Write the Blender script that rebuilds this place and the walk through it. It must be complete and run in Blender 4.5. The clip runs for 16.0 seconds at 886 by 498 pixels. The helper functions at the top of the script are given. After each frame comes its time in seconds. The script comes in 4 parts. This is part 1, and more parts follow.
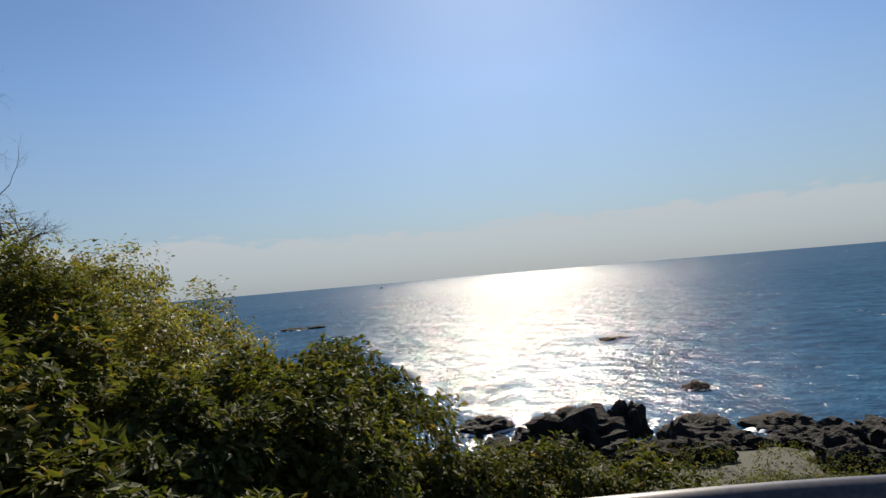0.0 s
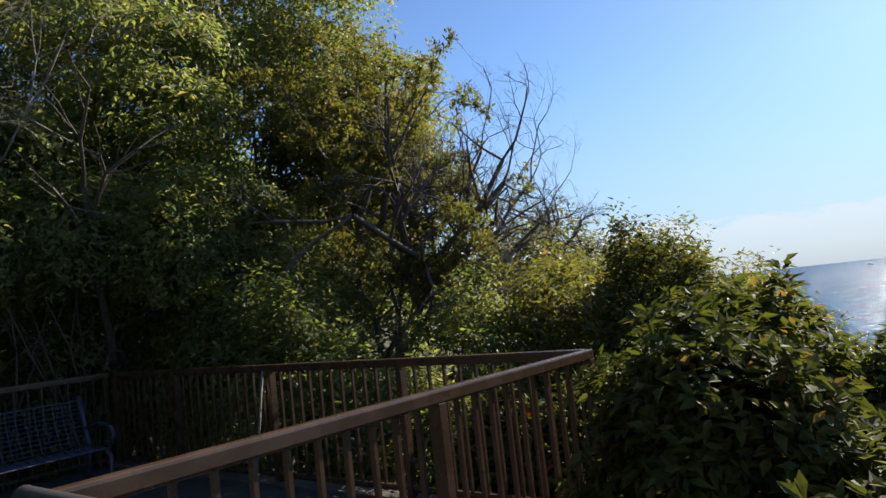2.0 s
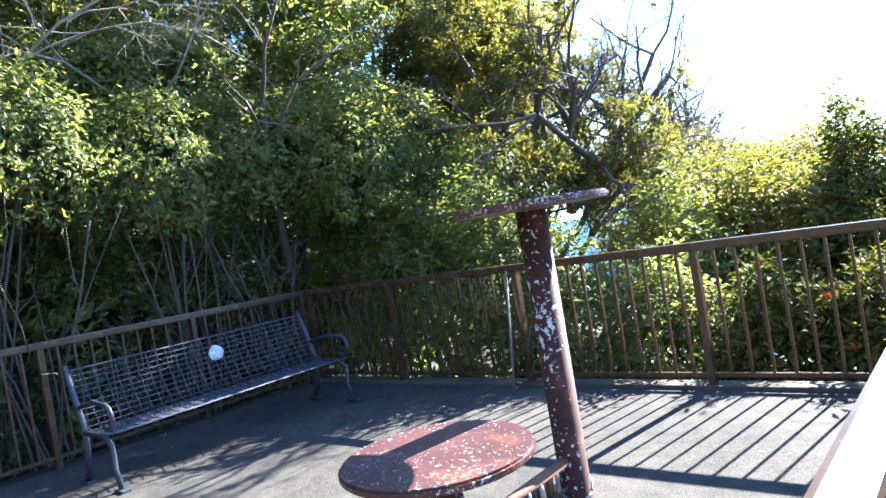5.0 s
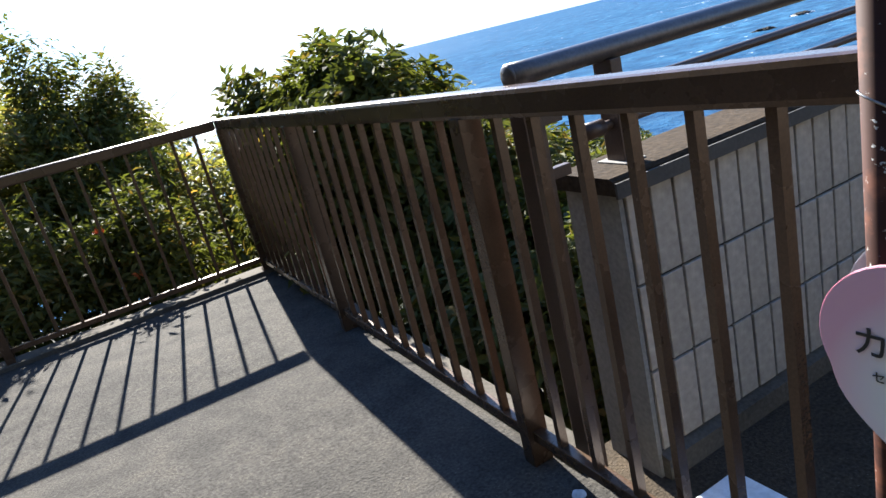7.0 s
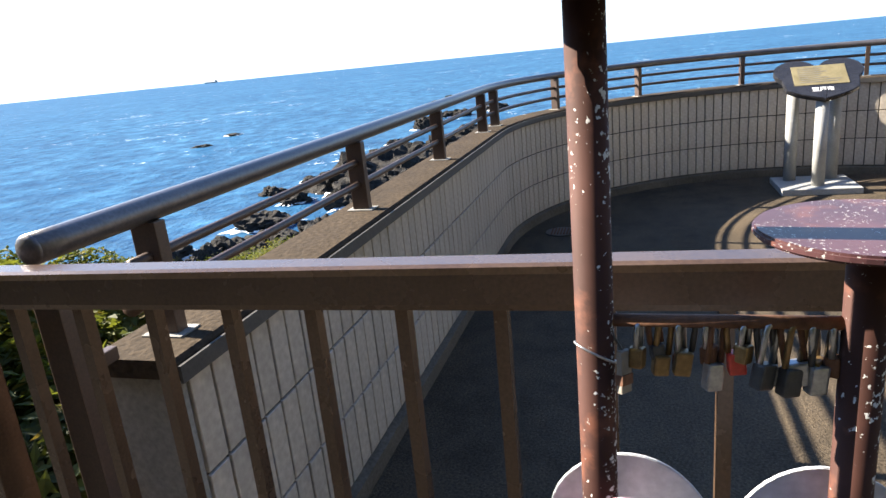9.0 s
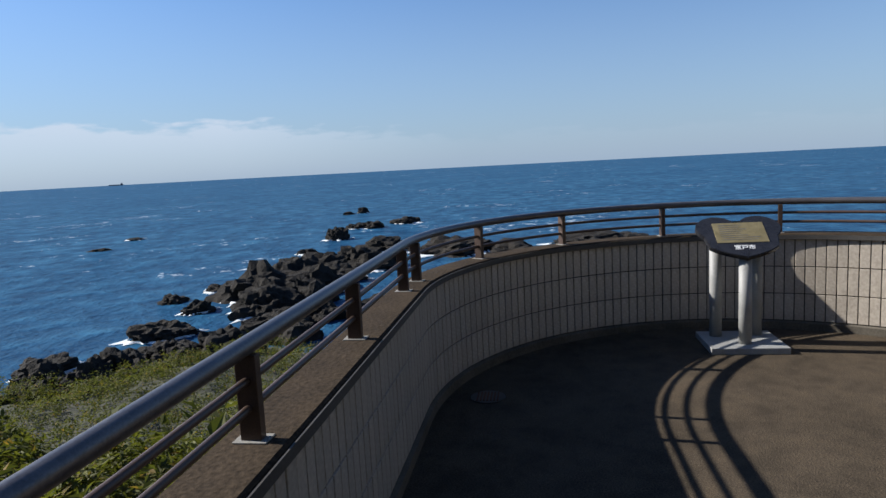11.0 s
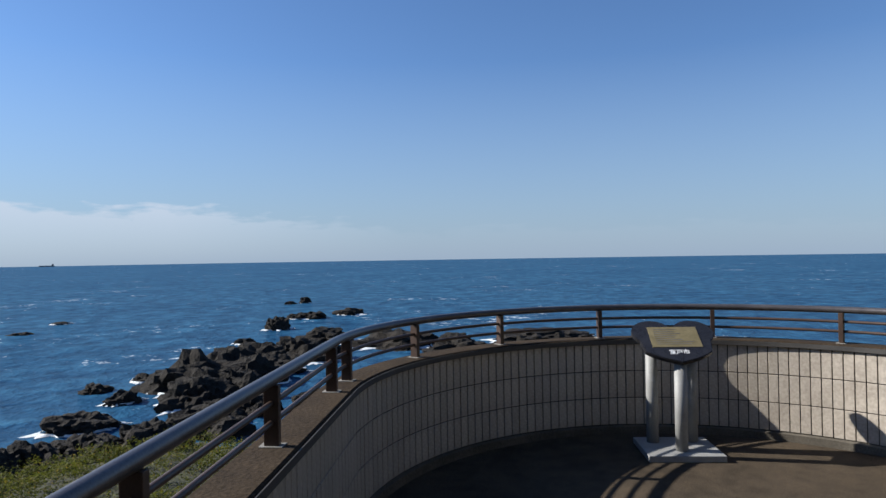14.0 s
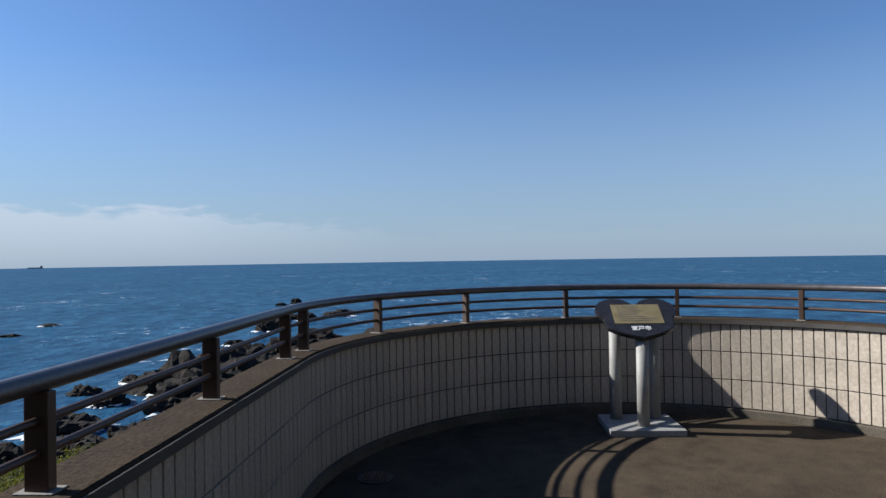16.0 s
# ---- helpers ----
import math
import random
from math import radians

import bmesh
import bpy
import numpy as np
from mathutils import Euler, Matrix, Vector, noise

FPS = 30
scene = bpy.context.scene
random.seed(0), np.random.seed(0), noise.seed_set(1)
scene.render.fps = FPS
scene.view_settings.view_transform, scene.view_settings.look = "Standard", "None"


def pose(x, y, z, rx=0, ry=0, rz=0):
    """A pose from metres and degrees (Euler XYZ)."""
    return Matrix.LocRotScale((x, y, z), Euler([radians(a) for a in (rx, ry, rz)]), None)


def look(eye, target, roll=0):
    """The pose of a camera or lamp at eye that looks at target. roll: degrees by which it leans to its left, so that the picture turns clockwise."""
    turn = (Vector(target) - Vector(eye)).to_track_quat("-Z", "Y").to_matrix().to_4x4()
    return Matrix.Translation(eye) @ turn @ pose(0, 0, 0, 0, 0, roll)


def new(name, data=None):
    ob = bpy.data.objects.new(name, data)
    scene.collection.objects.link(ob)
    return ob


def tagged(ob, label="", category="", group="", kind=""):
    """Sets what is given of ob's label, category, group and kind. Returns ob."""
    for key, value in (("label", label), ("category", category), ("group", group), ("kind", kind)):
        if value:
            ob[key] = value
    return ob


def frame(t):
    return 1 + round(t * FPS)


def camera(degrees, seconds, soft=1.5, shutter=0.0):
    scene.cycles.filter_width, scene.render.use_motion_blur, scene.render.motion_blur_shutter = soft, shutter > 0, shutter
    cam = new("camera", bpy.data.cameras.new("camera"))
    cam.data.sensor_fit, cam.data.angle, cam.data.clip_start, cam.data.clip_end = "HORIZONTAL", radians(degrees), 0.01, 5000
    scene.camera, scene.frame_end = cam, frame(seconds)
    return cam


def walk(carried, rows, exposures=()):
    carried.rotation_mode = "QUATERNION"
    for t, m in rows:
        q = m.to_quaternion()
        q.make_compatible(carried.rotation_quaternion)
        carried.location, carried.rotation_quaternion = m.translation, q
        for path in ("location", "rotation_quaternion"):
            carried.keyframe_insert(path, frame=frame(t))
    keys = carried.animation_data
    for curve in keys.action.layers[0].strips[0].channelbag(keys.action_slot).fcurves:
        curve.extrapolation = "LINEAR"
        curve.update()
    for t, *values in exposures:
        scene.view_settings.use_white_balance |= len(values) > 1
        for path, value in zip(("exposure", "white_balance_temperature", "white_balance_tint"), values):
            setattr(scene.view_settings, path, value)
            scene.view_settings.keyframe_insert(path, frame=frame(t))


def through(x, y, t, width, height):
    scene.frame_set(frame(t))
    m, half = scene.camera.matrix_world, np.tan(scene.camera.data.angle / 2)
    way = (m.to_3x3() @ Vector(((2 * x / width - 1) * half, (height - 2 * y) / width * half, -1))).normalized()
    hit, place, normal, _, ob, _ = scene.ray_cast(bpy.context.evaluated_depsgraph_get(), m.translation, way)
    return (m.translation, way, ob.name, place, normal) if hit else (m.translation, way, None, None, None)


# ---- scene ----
cam = camera(67.5, 16.0)
PATH = [
    (0, (0.504, 0.871, 1.46), (0.539, 2.869, 1.538), -4.9),
    (0.5, (0.057, 0.998, 1.426), (-0.291, 2.965, 1.519), -5.9),
    (1, (-0.421, 1.052, 1.43), (-1.098, 2.929, 1.565), -5.8),
    (1.5, (-0.837, 1.107, 1.469), (-1.796, 2.856, 1.616), -6.1),
    (2, (-1.285, 1.093, 1.477), (-2.482, 2.687, 1.636), -6.3),
    (2.5, (-1.691, 1.061, 1.456), (-3.108, 2.462, 1.623), -6.0),
    (3, (-2.103, 0.99, 1.441), (-3.64, 2.264, 1.565), -6.3),
    (3.2, (-2.248, 0.925, 1.42), (-3.802, 2.179, 1.532), -6.5),
    (5.3, (-3.238, 0.046, 1.41), (-4.352, 1.706, 1.319), -10.7),
    (5.5, (-3.378, 0.066, 1.389), (-4.33, 1.82, 1.254), -11.3),
    (6, (-3.649, 0.157, 1.315), (-4.085, 2.091, 1.054), -13.2),
    (6.5, (-3.944, 0.198, 1.265), (-3.739, 2.147, 0.869), -14.1),
    (7, (-4.061, 0.407, 1.247), (-3.232, 2.126, 0.649), -13.9),
    (7.3, (-4.098, 0.53, 1.241), (-2.931, 1.977, 0.504), -12.9),
    (7.5, (-4.159, 0.59, 1.242), (-2.799, 1.831, 0.462), -10.9),
    (8, (-4.201, 0.665, 1.246), (-2.606, 1.61, 0.495), -8.6),
    (8.5, (-4.153, 0.708, 1.326), (-2.41, 1.423, 0.653), -7.5),
    (9, (-4.045, 0.694, 1.387), (-2.207, 1.253, 0.829), -5.7),
    (9.5, (-3.853, 0.669, 1.466), (-1.937, 1.073, 1.061), -4.2),
    (9.7, (-3.782, 0.686, 1.496), (-1.84, 1.03, 1.168), -3.7),
    (10.3, (-3.6, 0.845, 1.57), (-1.65, 1.17, 1.27), -3.3),
    (11.1, (-3.44, 0.865, 1.64), (-1.476, 1.15, 1.394), -2.9),
    (11.8, (-3.351, 0.799, 1.656), (-1.382, 1.077, 1.438), -2.6),
    (12, (-3.347, 0.802, 1.658), (-1.376, 1.070, 1.448), -2.5),
    (12.5, (-3.350, 0.798, 1.659), (-1.371, 1.032, 1.494), -2.1),
    (13, (-3.360, 0.790, 1.665), (-1.372, 0.981, 1.557), -1.7),
    (13.5, (-3.367, 0.778, 1.663), (-1.373, 0.934, 1.616), -1.4),
    (14, (-3.344, 0.815, 1.657), (-1.347, 0.930, 1.678), -0.9),
    (14.5, (-3.350, 0.810, 1.669), (-1.353, 0.910, 1.731), -0.6),
    (15, (-3.351, 0.696, 1.658), (-1.353, 0.786, 1.717), -0.6),
    (15.5, (-3.389, 0.601, 1.488), (-1.391, 0.689, 1.532), -0.7),
    (16, (-3.360, 0.575, 1.438), (-1.362, 0.665, 1.464), -0.9),
]
EXPOSURES = [(0, 0.5, 7100, 10), (1.5, 0.7, 7000, 10), (2.0, 1.15, 6600, 10), (2.5, 1.9, 6250, 10), (3.0, 2.8, 6100, 10), (5.3, 3.6, 5800, 10), (6.0, 3.2, 5850, 10), (6.5, 2.45, 6200, 10), (7.0, 2.3, 6200, 10), (8.0, 2.75, 6900, 10), (8.5, 2.85, 7000, 10), (9.0, 2.55, 6900, 10), (9.5, 1.8, 6800, 10), (9.7, 1.5, 6300, 10), (11.8, 0.85, 6200, 10), (16, 0.8, 6200, 10)]
walk(cam, [(t, look(eye, target, roll)) for t, eye, target, roll in PATH], EXPOSURES)

# ---- light ----
SUN_EL, SUN_AZ = radians(31.5), radians(7.6)  # height, and turn from +y towards +x
to_sun = Vector((math.sin(SUN_AZ) * math.cos(SUN_EL), math.cos(SUN_AZ) * math.cos(SUN_EL), math.sin(SUN_EL)))
world = bpy.data.worlds.new("world")
scene.world = world
world.use_nodes = True
wn, wl = world.node_tree.nodes, world.node_tree.links
wn.clear()
w_out, w_bg, w_sky = wn.new("ShaderNodeOutputWorld"), wn.new("ShaderNodeBackground"), wn.new("ShaderNodeTexSky")
w_sky.sky_type, w_sky.sun_disc = "NISHITA", False
w_sky.sun_elevation, w_sky.sun_rotation = SUN_EL, SUN_AZ
w_sky.altitude, w_sky.air_density, w_sky.dust_density, w_sky.ozone_density = 20, 1.0, 0.25, 2.6
w_bg.inputs["Strength"].default_value = 0.06
# a low bank of cloud over the horizon, thinning out to the south-east


def sky_math(op, a, b, clamp=False):
    n = wn.new("ShaderNodeMath")
    n.operation, n.use_clamp = op, clamp
    for i, v in enumerate((a, b)):
        if isinstance(v, (int, float)):
            n.inputs[i].default_value = v
        else:
            wl.new(v, n.inputs[i])
    return n.outputs[0]


w_co, w_sep = wn.new("ShaderNodeTexCoord"), wn.new("ShaderNodeSeparateXYZ")
w_map, w_noise, w_puff = wn.new("ShaderNodeMapping"), wn.new("ShaderNodeTexNoise"), wn.new("ShaderNodeTexNoise")
w_map.inputs["Scale"].default_value = (6, 6, 26)
w_noise.inputs["Scale"].default_value, w_noise.inputs["Detail"].default_value = 1.1, 4
w_puff.inputs["Scale"].default_value, w_puff.inputs["Detail"].default_value = 4.0, 7
w_mix = wn.new("ShaderNodeMix")
w_mix.data_type = "RGBA"
w_mix.inputs["B"].default_value = (6.1, 6.6, 7.4, 1)
wl.new(w_co.outputs["Generated"], w_sep.inputs[0])
wl.new(w_co.outputs["Generated"], w_map.inputs["Vector"])
wl.new(w_map.outputs[0], w_noise.inputs["Vector"])
wl.new(w_map.outputs[0], w_puff.inputs["Vector"])
w_reach = sky_math("MULTIPLY", sky_math("SUBTRACT", w_sep.outputs["Y"], 0.10), 3.0, True)
w_top = sky_math("ADD", sky_math("MULTIPLY", w_reach, 0.035), sky_math("ADD", sky_math("MULTIPLY", w_noise.outputs["Fac"], 0.05), sky_math("MULTIPLY", w_puff.outputs["Fac"], 0.045)))
w_edge = sky_math("MULTIPLY", sky_math("SUBTRACT", w_top, sky_math("ADD", w_sep.outputs["Z"], 0.006)), 90.0, True)
w_low = sky_math("ADD", sky_math("MULTIPLY", w_sep.outputs["Z"], 9.0), 0.12, True)
w_fac = sky_math("MULTIPLY", sky_math("MULTIPLY", w_edge, w_low), sky_math("ADD", sky_math("MULTIPLY", w_reach, 0.8), 0.1))
wl.new(w_fac, w_mix.inputs["Factor"])
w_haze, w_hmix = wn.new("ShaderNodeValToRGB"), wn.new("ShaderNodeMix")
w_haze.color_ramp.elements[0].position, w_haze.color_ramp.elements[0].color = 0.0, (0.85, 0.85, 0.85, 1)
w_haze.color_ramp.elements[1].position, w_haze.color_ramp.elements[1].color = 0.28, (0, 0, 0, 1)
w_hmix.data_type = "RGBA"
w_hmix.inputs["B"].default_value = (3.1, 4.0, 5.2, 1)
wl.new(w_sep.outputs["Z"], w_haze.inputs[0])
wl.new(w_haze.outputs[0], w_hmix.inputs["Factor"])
w_tint = wn.new("ShaderNodeMix")
w_tint.data_type, w_tint.blend_type = "RGBA", "MULTIPLY"
w_tint.inputs["Factor"].default_value = 1.0
w_tint.inputs["B"].default_value = (0.80, 0.97, 1.2, 1)
wl.new(w_sky.outputs[0], w_tint.inputs["A"])
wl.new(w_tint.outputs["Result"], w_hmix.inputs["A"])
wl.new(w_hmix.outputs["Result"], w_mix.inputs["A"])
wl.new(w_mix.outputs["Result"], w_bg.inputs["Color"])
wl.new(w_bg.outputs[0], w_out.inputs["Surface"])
sun = new("sun", bpy.data.lights.new("sun", "SUN"))
sun.data.energy, sun.data.angle, sun.data.color = 5.0, radians(0.53), (1.0, 0.94, 0.84)
sun.matrix_world = look(to_sun * 50, (0, 0, 0))


# ---- materials ----
class Nodes:
    """A small wrapper to write node trees in few lines."""

    def __init__(self, name):
        self.mat = bpy.data.materials.new(name)
        self.mat.use_nodes = True
        self.t = self.mat.node_tree
        self.bsdf = self.t.nodes["Principled BSDF"]
        self.out = self.t.nodes["Material Output"]
        self.co = self.add("ShaderNodeTexCoord").outputs["Object"]

    def add(self, kind, **values):
        n = self.t.nodes.new(kind)
        for key, v in values.items():
            n.inputs[key.replace("_", " ")].default_value = v
        return n

    def link(self, a, b):
        self.t.links.new(a, b)

    def noise(self, scale, detail=5.0, rough=0.55, co=None):
        n = self.add("ShaderNodeTexNoise", Scale=scale, Detail=detail, Roughness=rough)
        self.link(co or self.co, n.inputs["Vector"])
        return n.outputs["Fac"]

    def ramp(self, fac, stops):
        n = self.add("ShaderNodeValToRGB")
        els = n.color_ramp.elements
        while len(els) < len(stops):
            els.new(0.5)
        for e, (p, c) in zip(els, stops):
            e.position, e.color = p, (*c, 1) if len(c) == 3 else c
        self.link(fac, n.inputs[0])
        return n.outputs["Color"]

    def mix(self, fac, a, b, blend="MIX"):
        n = self.add("ShaderNodeMix")
        n.data_type, n.blend_type = "RGBA", blend
        for socket, v in (("Factor", fac), ("A", a), ("B", b)):
            if isinstance(v, (int, float)):
                n.inputs[socket].default_value = v
            elif isinstance(v, tuple):
                n.inputs[socket].default_value = (*v, 1)
            else:
                self.link(v, n.inputs[socket])
        return n.outputs["Result"]

    def math(self, op, a, b=0.0):
        n = self.add("ShaderNodeMath")
        n.operation = op
        for i, v in enumerate((a, b)):
            if isinstance(v, (int, float)):
                n.inputs[i].default_value = v
            else:
                self.link(v, n.inputs[i])
        return n.outputs[0]

    def bump(self, height, strength, distance=0.01):
        n = self.add("ShaderNodeBump", Strength=strength, Distance=distance)
        self.link(height, n.inputs["Height"])
        self.link(n.outputs[0], self.bsdf.inputs["Normal"])

    def done(self, color=None, rough=0.6, metal=0.0, spec=0.5):
        for key, v in (("Base Color", color), ("Roughness", rough), ("Metallic", metal), ("Specular IOR Level", spec)):
            if v is None:
                continue
            if isinstance(v, (int, float)):
                self.bsdf.inputs[key].default_value = v
            elif isinstance(v, tuple):
                self.bsdf.inputs[key].default_value = (*v, 1)
            else:
                self.link(v, self.bsdf.inputs[key])
        return self.mat


BLACK, WHITE = (0, 0, 0), (1, 1, 1)


def mottled(name, dark, light, scale, rough=0.7, metal=0.0, fine=60.0, bump=0.3, depth=0.004, spec=0.5, random_tone=0.0, speckle=0.35):
    n = Nodes(name)
    broad, small = n.noise(scale, 6), n.noise(fine, 4)
    col = n.ramp(broad, [(0.3, dark), (0.7, light)])
    col = n.mix(speckle, col, n.ramp(small, [(0.3, tuple(c * 0.55 for c in dark)), (0.7, tuple(min(1, c * 1.25) for c in light))]))
    if random_tone:
        info = n.add("ShaderNodeObjectInfo")
        v = n.ramp(info.outputs["Random"], [(0, (1 - random_tone,) * 3), (1, (1.0,) * 3)])
        col = n.mix(1.0, col, v, "MULTIPLY")
    n.bump(small, bump, depth)
    return n.done(col, n.math("ADD", n.math("MULTIPLY", broad, 0.2), rough - 0.1), metal, spec)


def flecked_floor(name, dark, light, scale, fleck, rough=0.9):
    """Worn screed: broad stains, sandy grain and pale flecks of aggregate."""
    n = Nodes(name)
    broad, stain, grain, spot = n.noise(scale, 6), n.noise(scale * 4.5, 5, 0.7), n.noise(90, 4), n.noise(150, 2)
    col = n.ramp(broad, [(0.3, dark), (0.7, light)])
    col = n.mix(0.5, col, n.ramp(grain, [(0.3, tuple(c * 0.45 for c in dark)), (0.7, tuple(c * 1.5 for c in light))]))
    col = n.mix(1.0, col, n.ramp(stain, [(0.36, (0.72, 0.73, 0.74)), (0.52, WHITE), (0.7, (1.18, 1.15, 1.1))]), "MULTIPLY")
    mask = n.math("MULTIPLY", n.ramp(spot, [(0.66, BLACK), (0.70, WHITE)]), n.ramp(stain, [(0.42, BLACK), (0.6, WHITE)]))
    col = n.mix(mask, col, fleck)
    n.bump(n.math("ADD", grain, n.math("MULTIPLY", spot, 0.6)), 0.9, 0.006)
    return n.done(col, rough, 0.0, 0.12)


def leaf_material(name, dark, light, yellow, through=0.4, gloss=0.4, glow=(1.25, 1.3, 0.8)):
    n = Nodes(name)
    rnd = n.add("ShaderNodeNewGeometry").outputs["Random Per Island"]
    col = n.ramp(rnd, [(0.0, dark), (0.55, light), (0.9, light), (0.97, yellow)])
    patch = n.ramp(n.noise(0.9, 3), [(0.35, (0.88, 0.90, 0.85)), (0.65, (1.45, 1.30, 1.15))])
    col = n.mix(1.0, col, patch, "MULTIPLY")
    n.done(col, gloss, 0.0, 0.35)
    tr, mx = n.add("ShaderNodeBsdfTranslucent"), n.add("ShaderNodeMixShader", Fac=through)
    n.link(n.mix(1.0, col, glow, "MULTIPLY"), tr.inputs["Color"])
    n.link(n.bsdf.outputs[0], mx.inputs[1])
    n.link(tr.outputs[0], mx.inputs[2])
    n.link(mx.outputs[0], n.out.inputs["Surface"])
    return n.mat


def sea_material():
    n = Nodes("sea_water")
    m = n.add("ShaderNodeMapping", Scale=(1, 1, 1))
    n.link(n.co, m.inputs["Vector"])
    v = m.outputs[0]
    swell, mid, chop, fine = n.noise(0.03, 3, 0.5, v), n.noise(0.085, 4, 0.6, v), n.noise(0.3, 4, 0.6, v), n.noise(1.3, 3, 0.6, v)
    h = n.math("ADD", n.math("MULTIPLY", swell, 5.0), n.math("ADD", n.math("MULTIPLY", mid, 4.2), n.math("ADD", n.math("MULTIPLY", chop, 1.7), n.math("MULTIPLY", fine, 0.32))))
    n.bump(h, 1.0, 0.5)
    tone = n.ramp(n.noise(0.008, 4, 0.6, v), [(0.3, (0.014, 0.058, 0.122)), (0.7, (0.022, 0.078, 0.15))])
    # light and dark of the waves put into the colour: crests paler, troughs darker
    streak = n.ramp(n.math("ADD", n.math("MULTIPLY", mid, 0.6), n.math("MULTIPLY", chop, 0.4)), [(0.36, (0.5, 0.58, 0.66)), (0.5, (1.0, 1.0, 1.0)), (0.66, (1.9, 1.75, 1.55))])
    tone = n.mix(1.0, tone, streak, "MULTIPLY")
    caps = n.ramp(n.math("MULTIPLY", n.noise(0.30, 5, 0.65, v), n.noise(0.02, 3, 0.5, v)), [(0.395, BLACK), (0.435, (0.6, 0.6, 0.6))])
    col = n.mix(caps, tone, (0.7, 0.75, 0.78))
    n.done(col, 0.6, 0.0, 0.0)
    away = n.add("ShaderNodeVectorMath")
    away.operation = "LENGTH"
    n.link(n.co, away.inputs[0])
    rough = n.ramp(n.math("DIVIDE", away.outputs["Value"], 1200.0), [(0.05, (0.08,) * 3), (0.25, (0.13,) * 3), (1.0, (0.22,) * 3)])
    gloss, mx = n.add("ShaderNodeBsdfGlossy"), n.add("ShaderNodeMixShader", Fac=0.12)
    n.link(rough, gloss.inputs["Roughness"])
    n.link(n.bsdf.inputs["Normal"].links[0].from_socket, gloss.inputs["Normal"])
    n.link(n.bsdf.outputs[0], mx.inputs[1])
    n.link(gloss.outputs[0], mx.inputs[2])
    n.link(mx.outputs[0], n.out.inputs["Surface"])
    return n.mat


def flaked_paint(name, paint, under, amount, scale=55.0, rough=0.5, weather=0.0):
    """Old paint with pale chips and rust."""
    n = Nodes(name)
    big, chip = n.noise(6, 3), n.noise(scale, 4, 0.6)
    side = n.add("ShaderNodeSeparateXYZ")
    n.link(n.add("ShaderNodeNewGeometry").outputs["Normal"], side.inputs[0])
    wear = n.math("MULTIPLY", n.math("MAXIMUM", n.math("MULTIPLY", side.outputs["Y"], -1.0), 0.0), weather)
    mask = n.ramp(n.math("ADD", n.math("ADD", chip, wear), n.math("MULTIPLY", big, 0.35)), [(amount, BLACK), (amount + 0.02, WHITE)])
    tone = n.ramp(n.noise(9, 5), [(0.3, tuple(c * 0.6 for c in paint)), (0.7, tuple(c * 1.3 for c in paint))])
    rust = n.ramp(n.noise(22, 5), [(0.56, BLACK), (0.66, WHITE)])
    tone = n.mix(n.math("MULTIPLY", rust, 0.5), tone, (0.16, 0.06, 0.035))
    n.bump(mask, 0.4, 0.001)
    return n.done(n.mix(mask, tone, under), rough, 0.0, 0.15)


